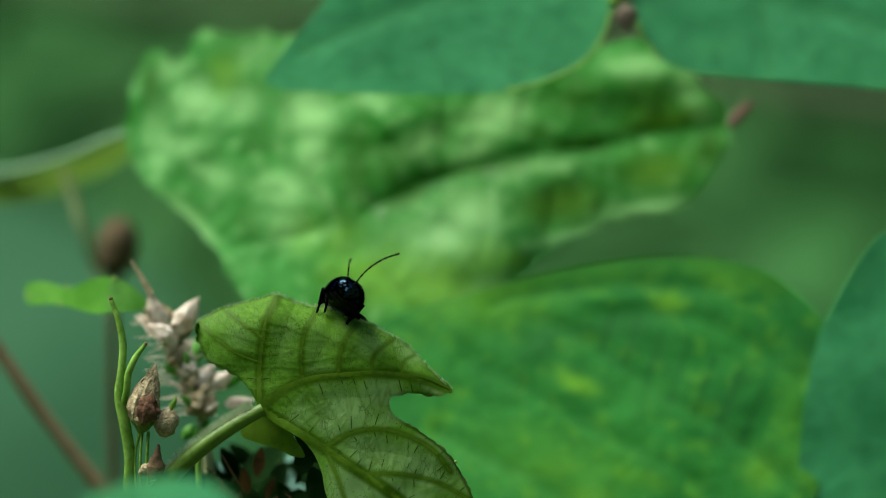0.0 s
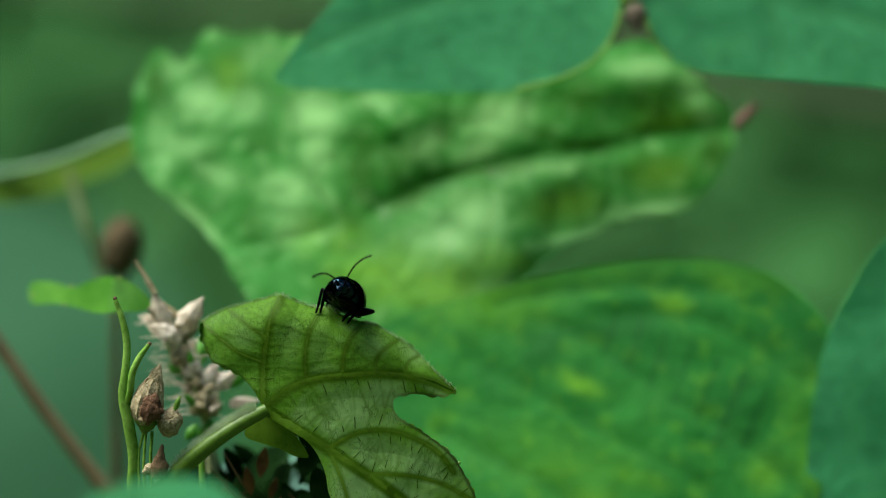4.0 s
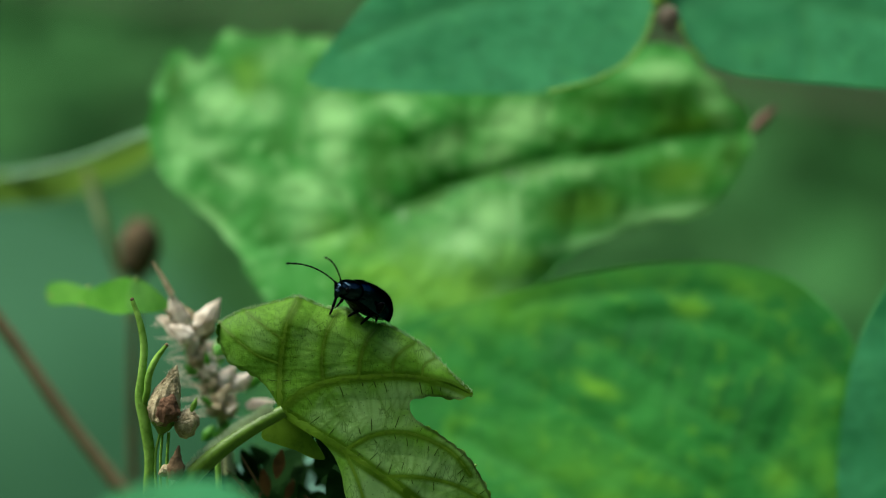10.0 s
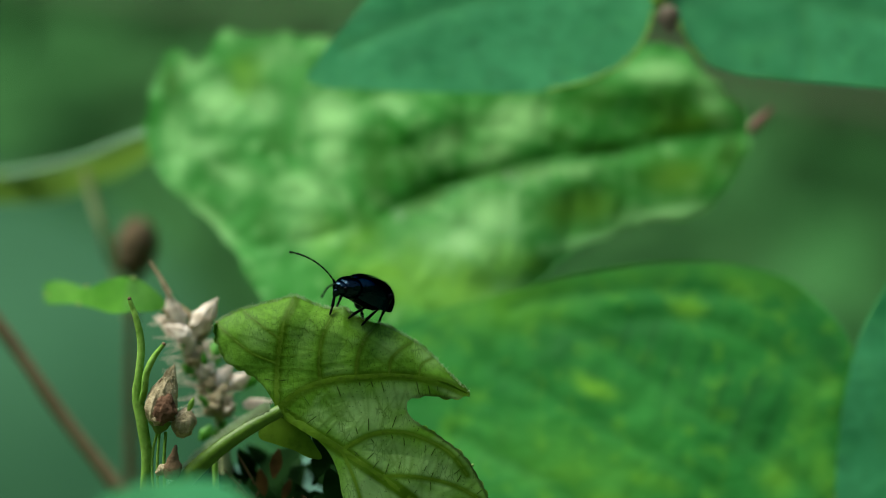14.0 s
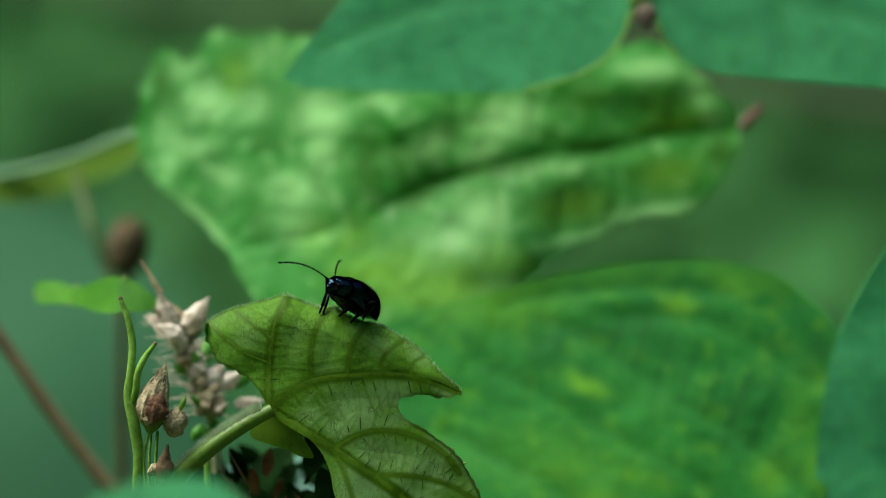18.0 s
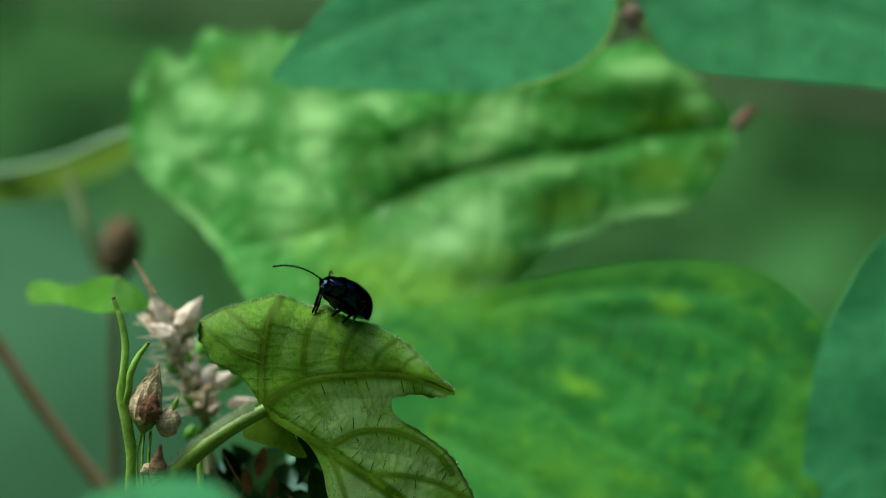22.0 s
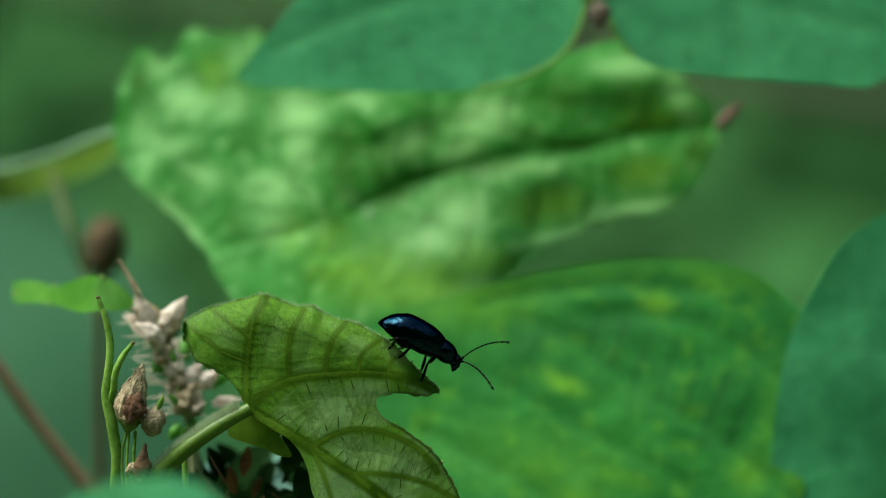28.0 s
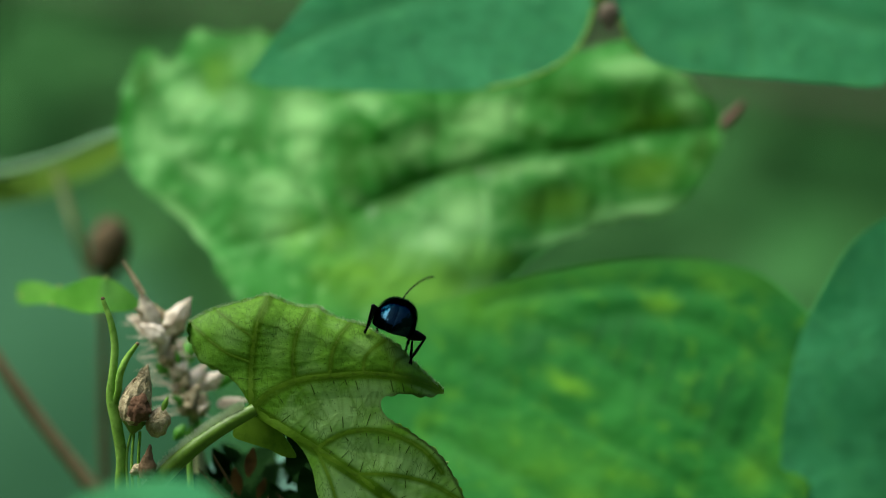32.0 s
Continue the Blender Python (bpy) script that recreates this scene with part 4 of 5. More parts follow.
    part("dry_husk", lathe((-15.42, -0.2, -12.97), (-15.12, -0.4, -11.05), [(0, 0.35), (0.3, 0.5), (0.6, 0.30), (1, 0.06)], 14, 0.8, 0.4), HUSK_DARK, spike, "brown withered husk")
    part("dry_husk", lathe((-16.24, 0.2, -12.73), (-15.42, -0.2, -12.14), [(0, 0.15), (0.4, 0.36), (1, 0.12)], 12, 0.8, 0.4), HUSK, spike, "brown withered husk")
    for a, b in (([(-15.75, 0, -14), (-15.82, 0, -12.09), (-15.72, 0, -10.33)], 0.09), ([(-16.15, 0.3, -14.02), (-16.21, 0.2, -12.1), (-16.08, 0.2, -10.34)], 0.08), ([(-16.43, 0.6, -14.03), (-16.49, 0.6, -11.48), (-16.22, 0.4, -10.35)], 0.08)):
        part("flower_stalk", tube(a, [b, b, b], 8), GREEN_STEM, spike)
    # the pale spike behind it
    axis = [(-12.59, 7, -14.72), (-12.73, 6.5, -11.75), (-13.04, 6.2, -9.77), (-13.58, 6, -8.13), (-14.11, 6, -6.5), (-14.56, 6, -5.03), (-15.09, 6, -4.05)]
    axis = [set_back(p) for p in axis]
    part("spike_axis", tube(axis, [0.35, 0.33, 0.3, 0.28, 0.24, 0.2, 0.12], 8), PALE_STEM, spike)
    bracts = [
        ((-15.19, 5.5, -5.12), (-15.94, 5, -2.41), 0.55), ((-14.53, 5.5, -4.92), (-13.05, 5.2, -2.8), 0.52), ((-14.62, 5.2, -5.18), (-16.58, 5.4, -3.75), 0.42), ((-14.57, 5, -5.24), (-16.13, 5, -4.36), 0.45),
        ((-14.8, 5.6, -5.38), (-16.85, 6, -3.89), 0.30), ((-12.63, 6.5, -8.15), (-11.05, 6.3, -7), 0.42), ((-11.65, 6.5, -9.06), (-9.87, 6.3, -8.79), 0.30), ((-13.45, 6, -8.13), (-12.17, 6.5, -6.58), 0.40),
        ((-14.33, 6, -6.5), (-14.11, 6, -5.19), 0.30), ((-14.08, 5.6, -7.4), (-13.31, 5.8, -6.49), 0.34),
    ]
    for a, b, r in ((set_back(a), set_back(b), r * 1.15) for a, b, r in bracts):
        part("bract", lathe(a, b, [(0, r * 0.35), (0.2, r * 0.8), (0.4, r), (0.7, r * 0.62), (0.9, r * 0.22), (1, 0.03)], 24, 0.5, 0.35, 0.12), BRACT, spike, "pale straw-coloured bract")
    part("awn", tube([set_back(p) for p in ((-15.84, 5, -2.63), (-16.39, 5, -1.66), (-16.98, 5, -0.68))], [0.20, 0.15, 0.10], 8), HUSK, spike, "thin tan awn")
    for a, b, r in (((-14.8, 5.6, -6.75), (-13.96, 5.8, -5.58), 0.52), ((-13.63, 5.6, -9.68), (-12.91, 5.6, -8.12), 0.50), ((-12.92, 5.8, -9.76), (-12.34, 6, -8.39), 0.52), ((-14.11, 6, -8.46), (-13.78, 6, -7.28), 0.3)):
        part("seed_pod", lathe(set_back(a), set_back(b), [(0, 0.15), (0.35, r), (0.7, r * 0.85), (1, 0.10)], 24, 0.8, 0.6, 0.10), HUSK, spike, "brown round seed pod")
    for a, b, r in (((-13.51, 7, -6.85), (-12.88, 7.5, -4.73), 0.45), ((-14.08, 5.5, -11.05), (-13.43, 5.5, -10.14), 0.34), ((-11.96, 7.5, -8.18), (-10.35, 8.5, -6.56), 0.5), ((-13.45, 6, -10.91), (-12.54, 6, -9.93), 0.3)):
        part("green_bud", lathe(set_back(a), set_back(b), [(0, 0.12), (0.4, r), (0.75, r * 0.7), (1, 0.05)], 12, 0.8, 0.1), SMALL, spike, "small green bud")
    for _ in range(46):
        s = rng.random()
        p = Vector(axis[2]).lerp(Vector(axis[6]), s) + Vector((rng.uniform(-0.6, 0.6), rng.uniform(-0.8, 0.4), rng.uniform(-0.3, 0.3)))
        q = p + Vector((rng.uniform(-1.3, 1.5), rng.uniform(-0.5, 0.3), rng.uniform(0.1, 1.3))) * 0.8
        r = rng.uniform(0.10, 0.30)
        part("bract", lathe(p, q, [(0, r * 0.4), (0.35, r), (0.7, r * 0.7), (1, 0.03)], 9, 0.5, 0.35), rng.choice((BRACT, BRACT, HUSK, SMALL)), spike, "small dry bract")
    lines = []
    for _ in range(110):
        s = rng.random()
        p = Vector(axis[2]).lerp(Vector(axis[6]), s)
        q = p + Vector((rng.uniform(-2.6, 1.6), rng.uniform(-1.5, 1.0), rng.uniform(-0.6, 1.3)))
        lines.append(tube([p, p.lerp(q, 0.5) + Vector((0, 0, 0.15)), q], [0.035, 0.03, 0.01], 4, 2))
    part("bristles", merge(lines), BRACT, spike, "fine pale bristles", kind="stuff")
    part("side_stem", tube([*[(-13.1, 3, -11.59), (-13.07, 3, -12.88), (-13.04, 3, -14.81)], (-13.5, 3.4, -60), (-15.5, 4, GROUND + 2)], [0.17, 0.18, 0.2, 0.4, 0.8], 8), GREEN_STEM, spike)
    outline = [(-24.07, -2.13), (-23.1, -1.96), (-22.27, -2.1), (-21.44, -2.36), (-20.27, -1.96), (-19.11, -1.66), (-17.94, -1.86), (-17.04, -2.5), (-16.28, -3.5), (-17.11, -3.7), (-18.28, -3.73), (-19.61, -3.83), (-21.11, -3.5), (-22.44, -3.3), (-24.04, -3.2)]
    shape, flat = blade(outline, lambda p: 11 + 0.5 * np.sin(p[:, 0] * 0.8) + 0.25 * (p[:, 1] + 3) + 1.1 * np.clip(-18.8 - p[:, 0], 0, 7), 0.4, 0.2)
    part("leaf", shape, SMALL, spike, "small narrow green leaf with yellow spotted edge")
    part("leaf_stalk", tube([(-16.38, 11, -3.5), (-15.8, 11.5, -4.65), (-15.1, 11.8, -6.65), (-13.95, 11, -8.3)], [0.2, 0.2, 0.18, 0.15], 8), GREEN_STEM, spike)
    for p in ((-23.87, 15.8, -2.76), (-21.31, 13.2, -2.23), (-18.32, 10.7, -1.73), (-21.81, 14.0, -3.32)):
        part("leaf_spot", ball(p, (0.15, 0.08, 0.11), 10, 6), SPOT, spike, "pale yellow spot on the leaf's edge")


build_spike()


# ---- leaves under the vine leaf, darkened in colour for the shade there ----
weed = thing("low_weed", (-10, 9, GROUND), "dark green small-leaved weed with brown withered bits in shade", "weed")


def weed_leaf(x, y, z, size, turn, wide=0.42, slope=0.0, lean=0.0):
    c, n = size * math.cos(turn), size * math.sin(turn)
    outline = [(-1, 0), (-0.6, 0.62), (0, 1.0), (0.55, 0.7), (1.1, 0), (0.55, -0.7), (0, -1.0), (-0.6, -0.62)]
    ring = [(x + u * c - v * wide * n, z + u * n + v * wide * c) for u, v in outline]
    return blade(ring, lambda p: y + slope * (p[:, 0] - x) + lean * (p[:, 1] - z) + 0.08 * rumple(p, 1.2, y), 0.3, 0.12, steps=3)[0]


def build_weed():
    rng = random.Random(21)
    part("stem", tube([(-10, 9, GROUND), (-10, 9, -200), (-10.5, 8, -40), (-10.3, 7.5, -14)], [1.5, 1.0, 0.5, 0.25], 8), GREEN_STEM, weed)
    for i in range(170):
        x, z, y = rng.uniform(-14.6, -5.6), rng.uniform(-17.2, -12.4), rng.uniform(6.0, 14.0)
        if z > -12.9 and x < -12:
            z -= 1.2
        # two gaps through which the pale leaf behind shows
        if math.hypot((x + 12.3) / 0.5, (z + 13.1) / 0.5) < 1 or math.hypot((x + 8.0) / 0.85, (z + 13.3) / 1.5) < 1:
            continue
        shape = weed_leaf(x, y, z, rng.uniform(0.7, 1.5), rng.uniform(0, 6.28), rng.uniform(0.35, 0.55), rng.uniform(-0.8, 0.8), rng.uniform(-0.6, 0.6))
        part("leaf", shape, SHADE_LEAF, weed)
    for x, y, z, size, turn in ((-9.7, 5.4, -12.4, 0.85, 1.4), (-10.5, 5.6, -13.5, 0.8, 1.75), (-9.1, 5.8, -13.9, 0.6, 1.2), (-11.6, 5.8, -14.2, 0.5, 2.6)):
        part("leaf", weed_leaf(x, y, z, size, turn, 0.42, 0.5), BROWN_LEAF, weed, "reddish-brown withered leaf")
    for x, y, z, size, turn in ((-12.4, 12.5, -13.3, 0.8, 0.3), (-8.1, 12.5, -13.7, 1.9, 1.1), (-6.9, 13.0, -15.4, 1.5, 0.4)):
        part("leaf", weed_leaf(x, y, z, size, turn, 0.6, 0.2, 0.7), PALE_LEAF, weed, "pale blue-green leaflet")
    # leaflets in the same shade-dark colour close behind the torn margin of the vine leaf
    for x, y, z, size, turn, wide in ((-7.0, 2.2, -12.1, 0.95, 1.3, 0.62), (-6.2, 2.4, -13.7, 1.2, 1.9, 0.6), (-7.3, 2.6, -14.6, 0.9, 0.8, 0.5), (-8.0, 1.6, -10.3, 0.62, 2.3, 0.36), (-7.2, 1.5, -10.9, 0.55, 2.2, 0.4), (-6.5, 1.4, -11.7, 0.6, 2.0, 0.4)):
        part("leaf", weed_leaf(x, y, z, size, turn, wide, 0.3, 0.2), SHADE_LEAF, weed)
    for _ in range(14):
        p = Vector((rng.uniform(-13, -6.5), rng.uniform(3, 6), rng.uniform(-16.5, -13.5)))
        q = p + Vector((rng.uniform(-1.5, 1.5), rng.uniform(-0.5, 0.5), rng.uniform(0.8, 2.0)))
        part("twiglet", tube([p, p.lerp(q, 0.5), q], [0.07, 0.06, 0.03], 6, 2), DARK_STALK, weed)


build_weed()

# ---- the leaf close to the lens at the bottom ----
low = thing("low_leaf", (-17, -32, GROUND), "soft green leaf tip close to the lens", "leaf")
shape, flat = blade([(-18.46, -14.43), (-17.21, -12.62), (-15.82, -11.82), (-14.29, -11.46), (-12.62, -11.32), (-11.09, -11.51), (-10.12, -11.98), (-9.29, -12.9), (-9.84, -15.54), (-13.46, -17.77), (-16.79, -16.66)], lambda p: -32 + 0.35 * (p[:, 1] + 14), 0.6, 0.25)
part("blade", shape, SHRUB, low, "", masks=np.zeros(len(flat)))
part("stalk", tube([(-13.5, -33, -17), (-14.5, -34, -60), (-16, -32, -300), (-17, -32, GROUND)], [0.4, 0.6, 1.0, 1.5], 8), GREEN_STEM, low)

# ---- the mottled plant behind ----
mottled = thing("mottled_plant", (5, 34, GROUND), "large crinkled light green leaves with yellow mottling", "plant")
CREASE = [(-3.3, 2.42), (-1.72, 3.19), (-0.14, 3.89), (3.37, 4.95), (6.88, 5.72), (10.38, 6.07), (13.89, 6.88), (18.52, 7.33)]
MOTTLED_OUTLINE = [(-18.66, 7.05), (-18.45, 8.98), (-18.1, 10.91), (-17.4, 12.24), (-16.63, 12.52), (-15.99, 11.68), (-15.22, 11.96), (-14.45, 13.22), (-13.54, 13.86), (-12.49, 13.29), (-11.08, 13.64), (-9.26, 13.43), (-6.45, 13.01), (-0.84, 12.66), (4.07, 12.31), (7.93, 11.96), (10.73, 12.31), (12.84, 12.94), (14.77, 12.52), (16.17, 11.19), (17.75, 9.68), (18.73, 8.28), (19.01, 7.05), (18.38, 5.47), (17.57, 4.17), (16.77, 3.02), (15.36, 2.14), (13.19, 1.93), (11.08, 1.37), (8.98, 0.53), (7.23, -0.53), (5.82, -1.79), (4.07, -3.12), (2.32, -4.52), (-0.14, -5.58), (-2.95, -5.93), (-6.45, -5.23), (-9.26, -4.17), (-11.29, -2.84), (-12.07, -1.65), (-13.12, 0.32), (-14.52, 1.72), (-15.92, 2.98), (-17.4, 4.24), (-18.24, 5.51)]


# yellow-green and dark patches of the mottling, plus painted gloss (PALE) and fold shade (DEEP): x, z, half width, half
# height, turn in degrees, strength
PALE = [
    (-14.22, 9.26, 1.48, 1.2, 0, 1), (-15.45, 6.3, 1.76, 0.77, 0, 0.55), (-11.58, 9.19, 1.27, 1.27, 0, 0.6), (-7.18, 8.31, 1.62, 1.41, 0, 1), (-7.01, 6.02, 0.99, 1.62, 0, 0.8),
    (-8.59, 3.73, 1.94, 1.27, 0, 0.8), (-12.81, 4.33, 1.27, 0.92, -20, 0.5), (-16.69, 6.55, 0.92, 2.11, 0, 0.55), (-14.86, 1.97, 2.11, 0.56, -42, 0.85), (4.26, 8.06, 2.04, 1.27, 15, 1),
    (2.96, 6.09, 1.48, 0.77, 20, 0.75), (-0.32, 6.3, 1.41, 0.84, 30, 0.75), (2.85, 1.97, 1.62, 1.62, 0, 1), (1.8, 0.32, 2.18, 1.27, 0, 0.95),
]
PALE_FAINT = [
    (-8.41, 1.27, 1.27, 1.41, 0, 0.6), (-0.49, 0.56, 2.11, 1.41, 0, 0.5), (13.41, 11.23, 1.94, 0.7, 0, 0.8), (16.69, 9.47, 0.77, 1.83, 28, 0.6), (13.41, 2.25, 2.64, 0.42, 8, 0.9),
    (9.36, 0.74, 2.64, 0.42, 14, 0.75), (7.6, 4.96, 2.46, 0.35, 6, 0.45), (-15.98, 11.37, 0.84, 1.06, 0, 0.55), (0.56, -1.55, 2.82, 1.58, 0, 0.35), (-2.1, -1.4, 2.2, 1.7, 0, 0.4), (3.2, -2.78, 1.94, 0.99, 20, 0.5),
    (-3.31, 9.19, 1.41, 0.56, 0, 0.5), (-10.7, 12.18, 1.41, 0.99, 0, 0.4),
]
# the crease and the pocket above it are painted darker, as shade
DEEP = [
    (-12.39, 10.95, 0.92, 1.27, 0, 0.55), (-17.11, 10.53, 0.77, 1.2, 0, 0.9), (-4.29, 4.79, 1.06, 2.75, 0, 0.75), (-1.37, 3.13, 1.94, 0.7, 28, 1), (0.67, 7.15, 0.77, 0.99, 0, 0.7),
    (9.36, 9.47, 1.97, 1.13, 10, 0.75), (14.12, 9.12, 1.97, 1.48, 0, 1), (9.79, 6.3, 2.32, 0.53, 5, 1), (14.82, 7.71, 3.1, 0.63, 10, 1), (3.56, 4.75, 4.05, 0.39, 5, 1),
    (8.38, 2.85, 2.68, 1.27, 10, 0.8), (14.29, 4.61, 2.18, 1.27, 6, 0.9), (17.74, 6.02, 0.77, 1.34, -30, 1), (-10.7, 6.55, 1.06, 0.92, 0, 0.45),
]
DEEP_FAINT = [
    (-5.07, 1.27, 1.06, 1.62, 0, 0.6), (-11.05, 1.62, 0.77, 1.27, 0, 0.45), (5.77, -0.95, 0.92, 0.84, 0, 0.8), (-2.25, 4.96, 0.92, 1.62, 20, 0.5), (-13.69, 7.43, 1.06, 0.7, 0, 0.4),
    (-6.13, 10.6, 3.17, 0.35, 0, 0.5), (7.25, 7.25, 0.92, 0.7, 0, 0.6),
]


# yellow-green parts of the two leaves
GOLDEN = [
    (-2.96, -1.8, 3.34, 1.94, 0, 0.95), (0.74, -2.25, 3.34, 1.69, 0, 0.85), (-5.07, 0.21, 1.76, 1.48, 0, 0.5), (-12.46, 10.95, 1.06, 1.41, 0, 0.6), (14.47, 4.54, 1.94, 1.06, 6, 0.55),
    (8.31, 2.43, 2.32, 1.06, 10, 0.55), (3.38, -1.02, 1.94, 1.41, 0, 0.6), (15.17, 7.96, 2.11, 0.7, 10, 0.35), (-7.18, 0.74, 1.41, 1.41, 0, 0.4),
]
GOLDEN_BROAD = [
    (3.97, -3.21, 4.44, 1.71, 10, 0.7), (17.98, -1.33, 5.13, 0.96, -14, 0.5), (7.38, -12.96, 5.47, 2.05, -10, 0.4), (22.08, -10.9, 1.03, 3.76, 0, 0.4), (12.51, -1.33, 4.1, 0.82, 6, 0.4),
]


def mottled_depth(p):
    crease = gap_to_lines(p, [CREASE])
    x, z = p[:, 0], p[:, 1]
    side = [smooth_line(v, 3) for v in ([(-5.05, 1.72), (-7.86, 3.89), (-10.66, 7.4)], [(-0.14, 3.89), (-2.95, 7.05), (-5.05, 9.51)], [(3.37, 4.95), (1.61, 7.75), (1.26, 10.21)], [(6.88, 5.72), (6.17, 8.1), (6.88, 10.56)], [(3.37, 4.95), (4.07, 2.14), (3.37, -0.67)],
                                        [(6.88, 5.72), (7.93, 3.19), (7.58, 0.74)], [(10.38, 6.07), (11.43, 4.24), (10.73, 1.79)], [(-5.05, 1.72), (-7.86, 0.74), (-11.72, 0.04)], [(-5.05, 1.72), (-2.95, -1.37), (-0.84, -4.17)])]
    groove = gap_to_lines(p, side)
    return 24.5 + 0.42 * (z - 4) + 0.06 * np.clip(z - 1, -9, 0) + 0.26 * np.exp(-(crease / 1.2) ** 2) + 0.16 * np.exp(-(crease / 0.45) ** 2) + 0.12 * np.exp(-(groove / 0.35) ** 2) + 0.40 * rumple(p, 0.16, 4.0) + 0.16 * rumple(p, 0.42, 9.0) + 0.08 * rumple(p, 1.1, 14.0) + 0.003 * (x + 2) ** 2 - 0.6 * np.exp(-((x - 12.3) / 5.0) ** 2 - ((z - 10.6) / 1.9) ** 2) - 0.8 * np.exp(-((x - 2.7) / 3.2) ** 2 - ((z + 0.4) / 2.2) ** 2) - 0.6 * np.exp(-((x + 2.0) / 2.2) ** 2 - ((z - 8.0) / 1.6) ** 2)


# yellow and dark patches of the broad leaf
YELLOWED = [
    (14.73, -3.45, 1.03, 0.62, 0, 1), (9.16, -8.38, 1.44, 0.51, -20, 1), (8.41, -7.76, 0.89, 0.34, -30, 0.6), (17.98, -2.29, 1.16, 0.62, -30, 0.5), (20.1, -13.64, 1.16, 1.16, 0, 0.6),
    (7.38, -13.3, 1.37, 0.68, 0, 0.3), (12.51, -13.98, 2.05, 0.55, -15, 0.4), (3.97, -3.38, 2.05, 1.37, 0, 0.4), (9.43, -15.01, 1.71, 0.68, 0, 0.5), (22.77, -13.3, 0.68, 1.37, 0, 0.4),
]
DARKENED = [
    (7.04, -5.85, 1.03, 1.16, 0, 0.8), (23.31, -6.19, 1.03, 1.03, 0, 1), (10.8, -4.92, 3.08, 0.82, 10, 0.5), (15.93, -10.9, 3.76, 0.41, -32, 0.4), (18.66, -10.22, 1.37, 2.05, 0, 0.4),
    (7.73, -2.53, 4.1, 0.48, 10, 0.4),
]


def build_mottled():
    shape, flat = blade(MOTTLED_OUTLINE, mottled_depth, 0.28, 0.14, teeth=0.25, tooth=2.0)
    # midrib, with the fold's shade painted dark along it
    gap = gap_to_lines(flat, [CREASE])
    leaf = part("leaf", shape, MOSAIC, mottled, "curled light green leaf with pale yellow mottling", masks={"vein": np.clip(1.2 - gap / 0.5, 0, 1) * 0.45, "pale": np.maximum(marks(flat, PALE), marks(flat, PALE_FAINT)), "deep": np.maximum(marks(flat, DEEP), marks(flat, DEEP_FAINT)), "gold": marks(flat, GOLDEN, 0.5, 11.0)})
    tip = (18.91, 25.5, 7.34)
    part("withered_tip", lathe(tip, (20.4, 26.4, 8.9), [(0, 0.22), (0.3, 0.32), (0.7, 0.24), (1, 0.08)], 12, 0.6, 0.3), RED, leaf, "withered red leaf tip")
    # its stalk and the narrow blade that hangs from it
    part("leaf_stalk", tube([*[(-17.98, 27, 7.38), (-19.86, 31, 7.03), (-23.21, 37, 5.97), (-26.97, 42, 5.18), (-30.9, 44, 4.61), (-35.64, 46, 3.81)], (-28, 46, -60), (5, 34, GROUND)], [0.22, 0.25, 0.27, 0.28, 0.3, 0.4, 1.0, 2.0], 10), DOWNY, mottled,
         "pale downy leaf stalk")
    shape, flat = blade([(-31.43, 4.58), (-28.46, 4.95), (-25.48, 5.4), (-22.5, 6.29), (-19.44, 7.49), (-18.96, 6.67), (-20.26, 5.4), (-22.5, 4.43), (-24.73, 3.46), (-26.97, 2.94), (-29.2, 2.94), (-31.43, 2.64)], lambda p: 42.6 - 0.35 * np.clip(p[:, 0] + 25, 0, 12) + 0.1 * p[:, 1], 0.6, 0.25)
    part("leaf", shape, NARROW, mottled, "narrow yellow-green leaf under the stalk", masks=np.zeros(len(flat)))
    part("side_stalk", tube([*[(-23.39, 37, 5.16), (-22.84, 37, 3.33), (-22.18, 37, 1.13), (-21.53, 38, -1.07), (-20.5, 38, -4.37), (-20.42, 38, -11.72)], (-19, 38, -40), (5, 34, GROUND + 3)], [0.30, 0.30, 0.30, 0.28, 0.22, 0.22, 0.5, 1.0], 10), PALE_STEM, mottled, "thin pale side stalk")
    # the broad leaf below it
    ring = [(-5.01, -6.93), (-3.27, -5.01), (-0.84, -3.87), (1.95, -3.1), (4.74, -2.33), (7.52, -1.64), (11, -1.01), (14.49, -0.73), (17.97, -0.94), (20.75, -1.71), (22.84, -3.24), (24.24, -4.84), (24.83, -6.3), (24.51, -7.9), (23.89, -10.41), (23.89, -13.55), (22.84, -15.98), (20.75, -18.77), (16.23, -20.86), (10.31, -21.55), (4.04, -20.86), (-0.84, -19.12), (-3.62, -15.98), (-5.01, -11.8)]
    ribs = [smooth_line(v, 3) for v in ([(6.13, -4.14), (10.13, -5.88), (13.79, -8.67), (19.36, -12.15), (22.84, -15.29)], [(2.65, -6.93), (6.83, -9.02), (10.66, -11.28), (16.23, -14.24), (19.01, -17.03)], [(10.13, -4.14), (14.49, -4.14), (19.01, -5.54), (22.84, -8.32)],
                                        [(0.56, -11.11), (4.04, -12.85), (7.87, -14.94), (11, -17.72)], [(4.04, -3.45), (7.52, -2.75), (12.74, -2.4), (17.97, -2.75)])]

    # dark rungs that run up from the long rib
    rungs = [np.linspace(a, b, 6) for a, b in zip([(10.54, -6.34), (11.92, -7.2), (13.29, -8.3), (14.67, -9.33), (16.05, -10.3), (17.43, -11.16), (18.8, -12.09)], [(11.3, -4.1), (12.88, -4.51), (14.33, -5.13), (15.91, -5.89), (17.43, -6.85), (18.98, -7.71), (20.35, -8.75)])]

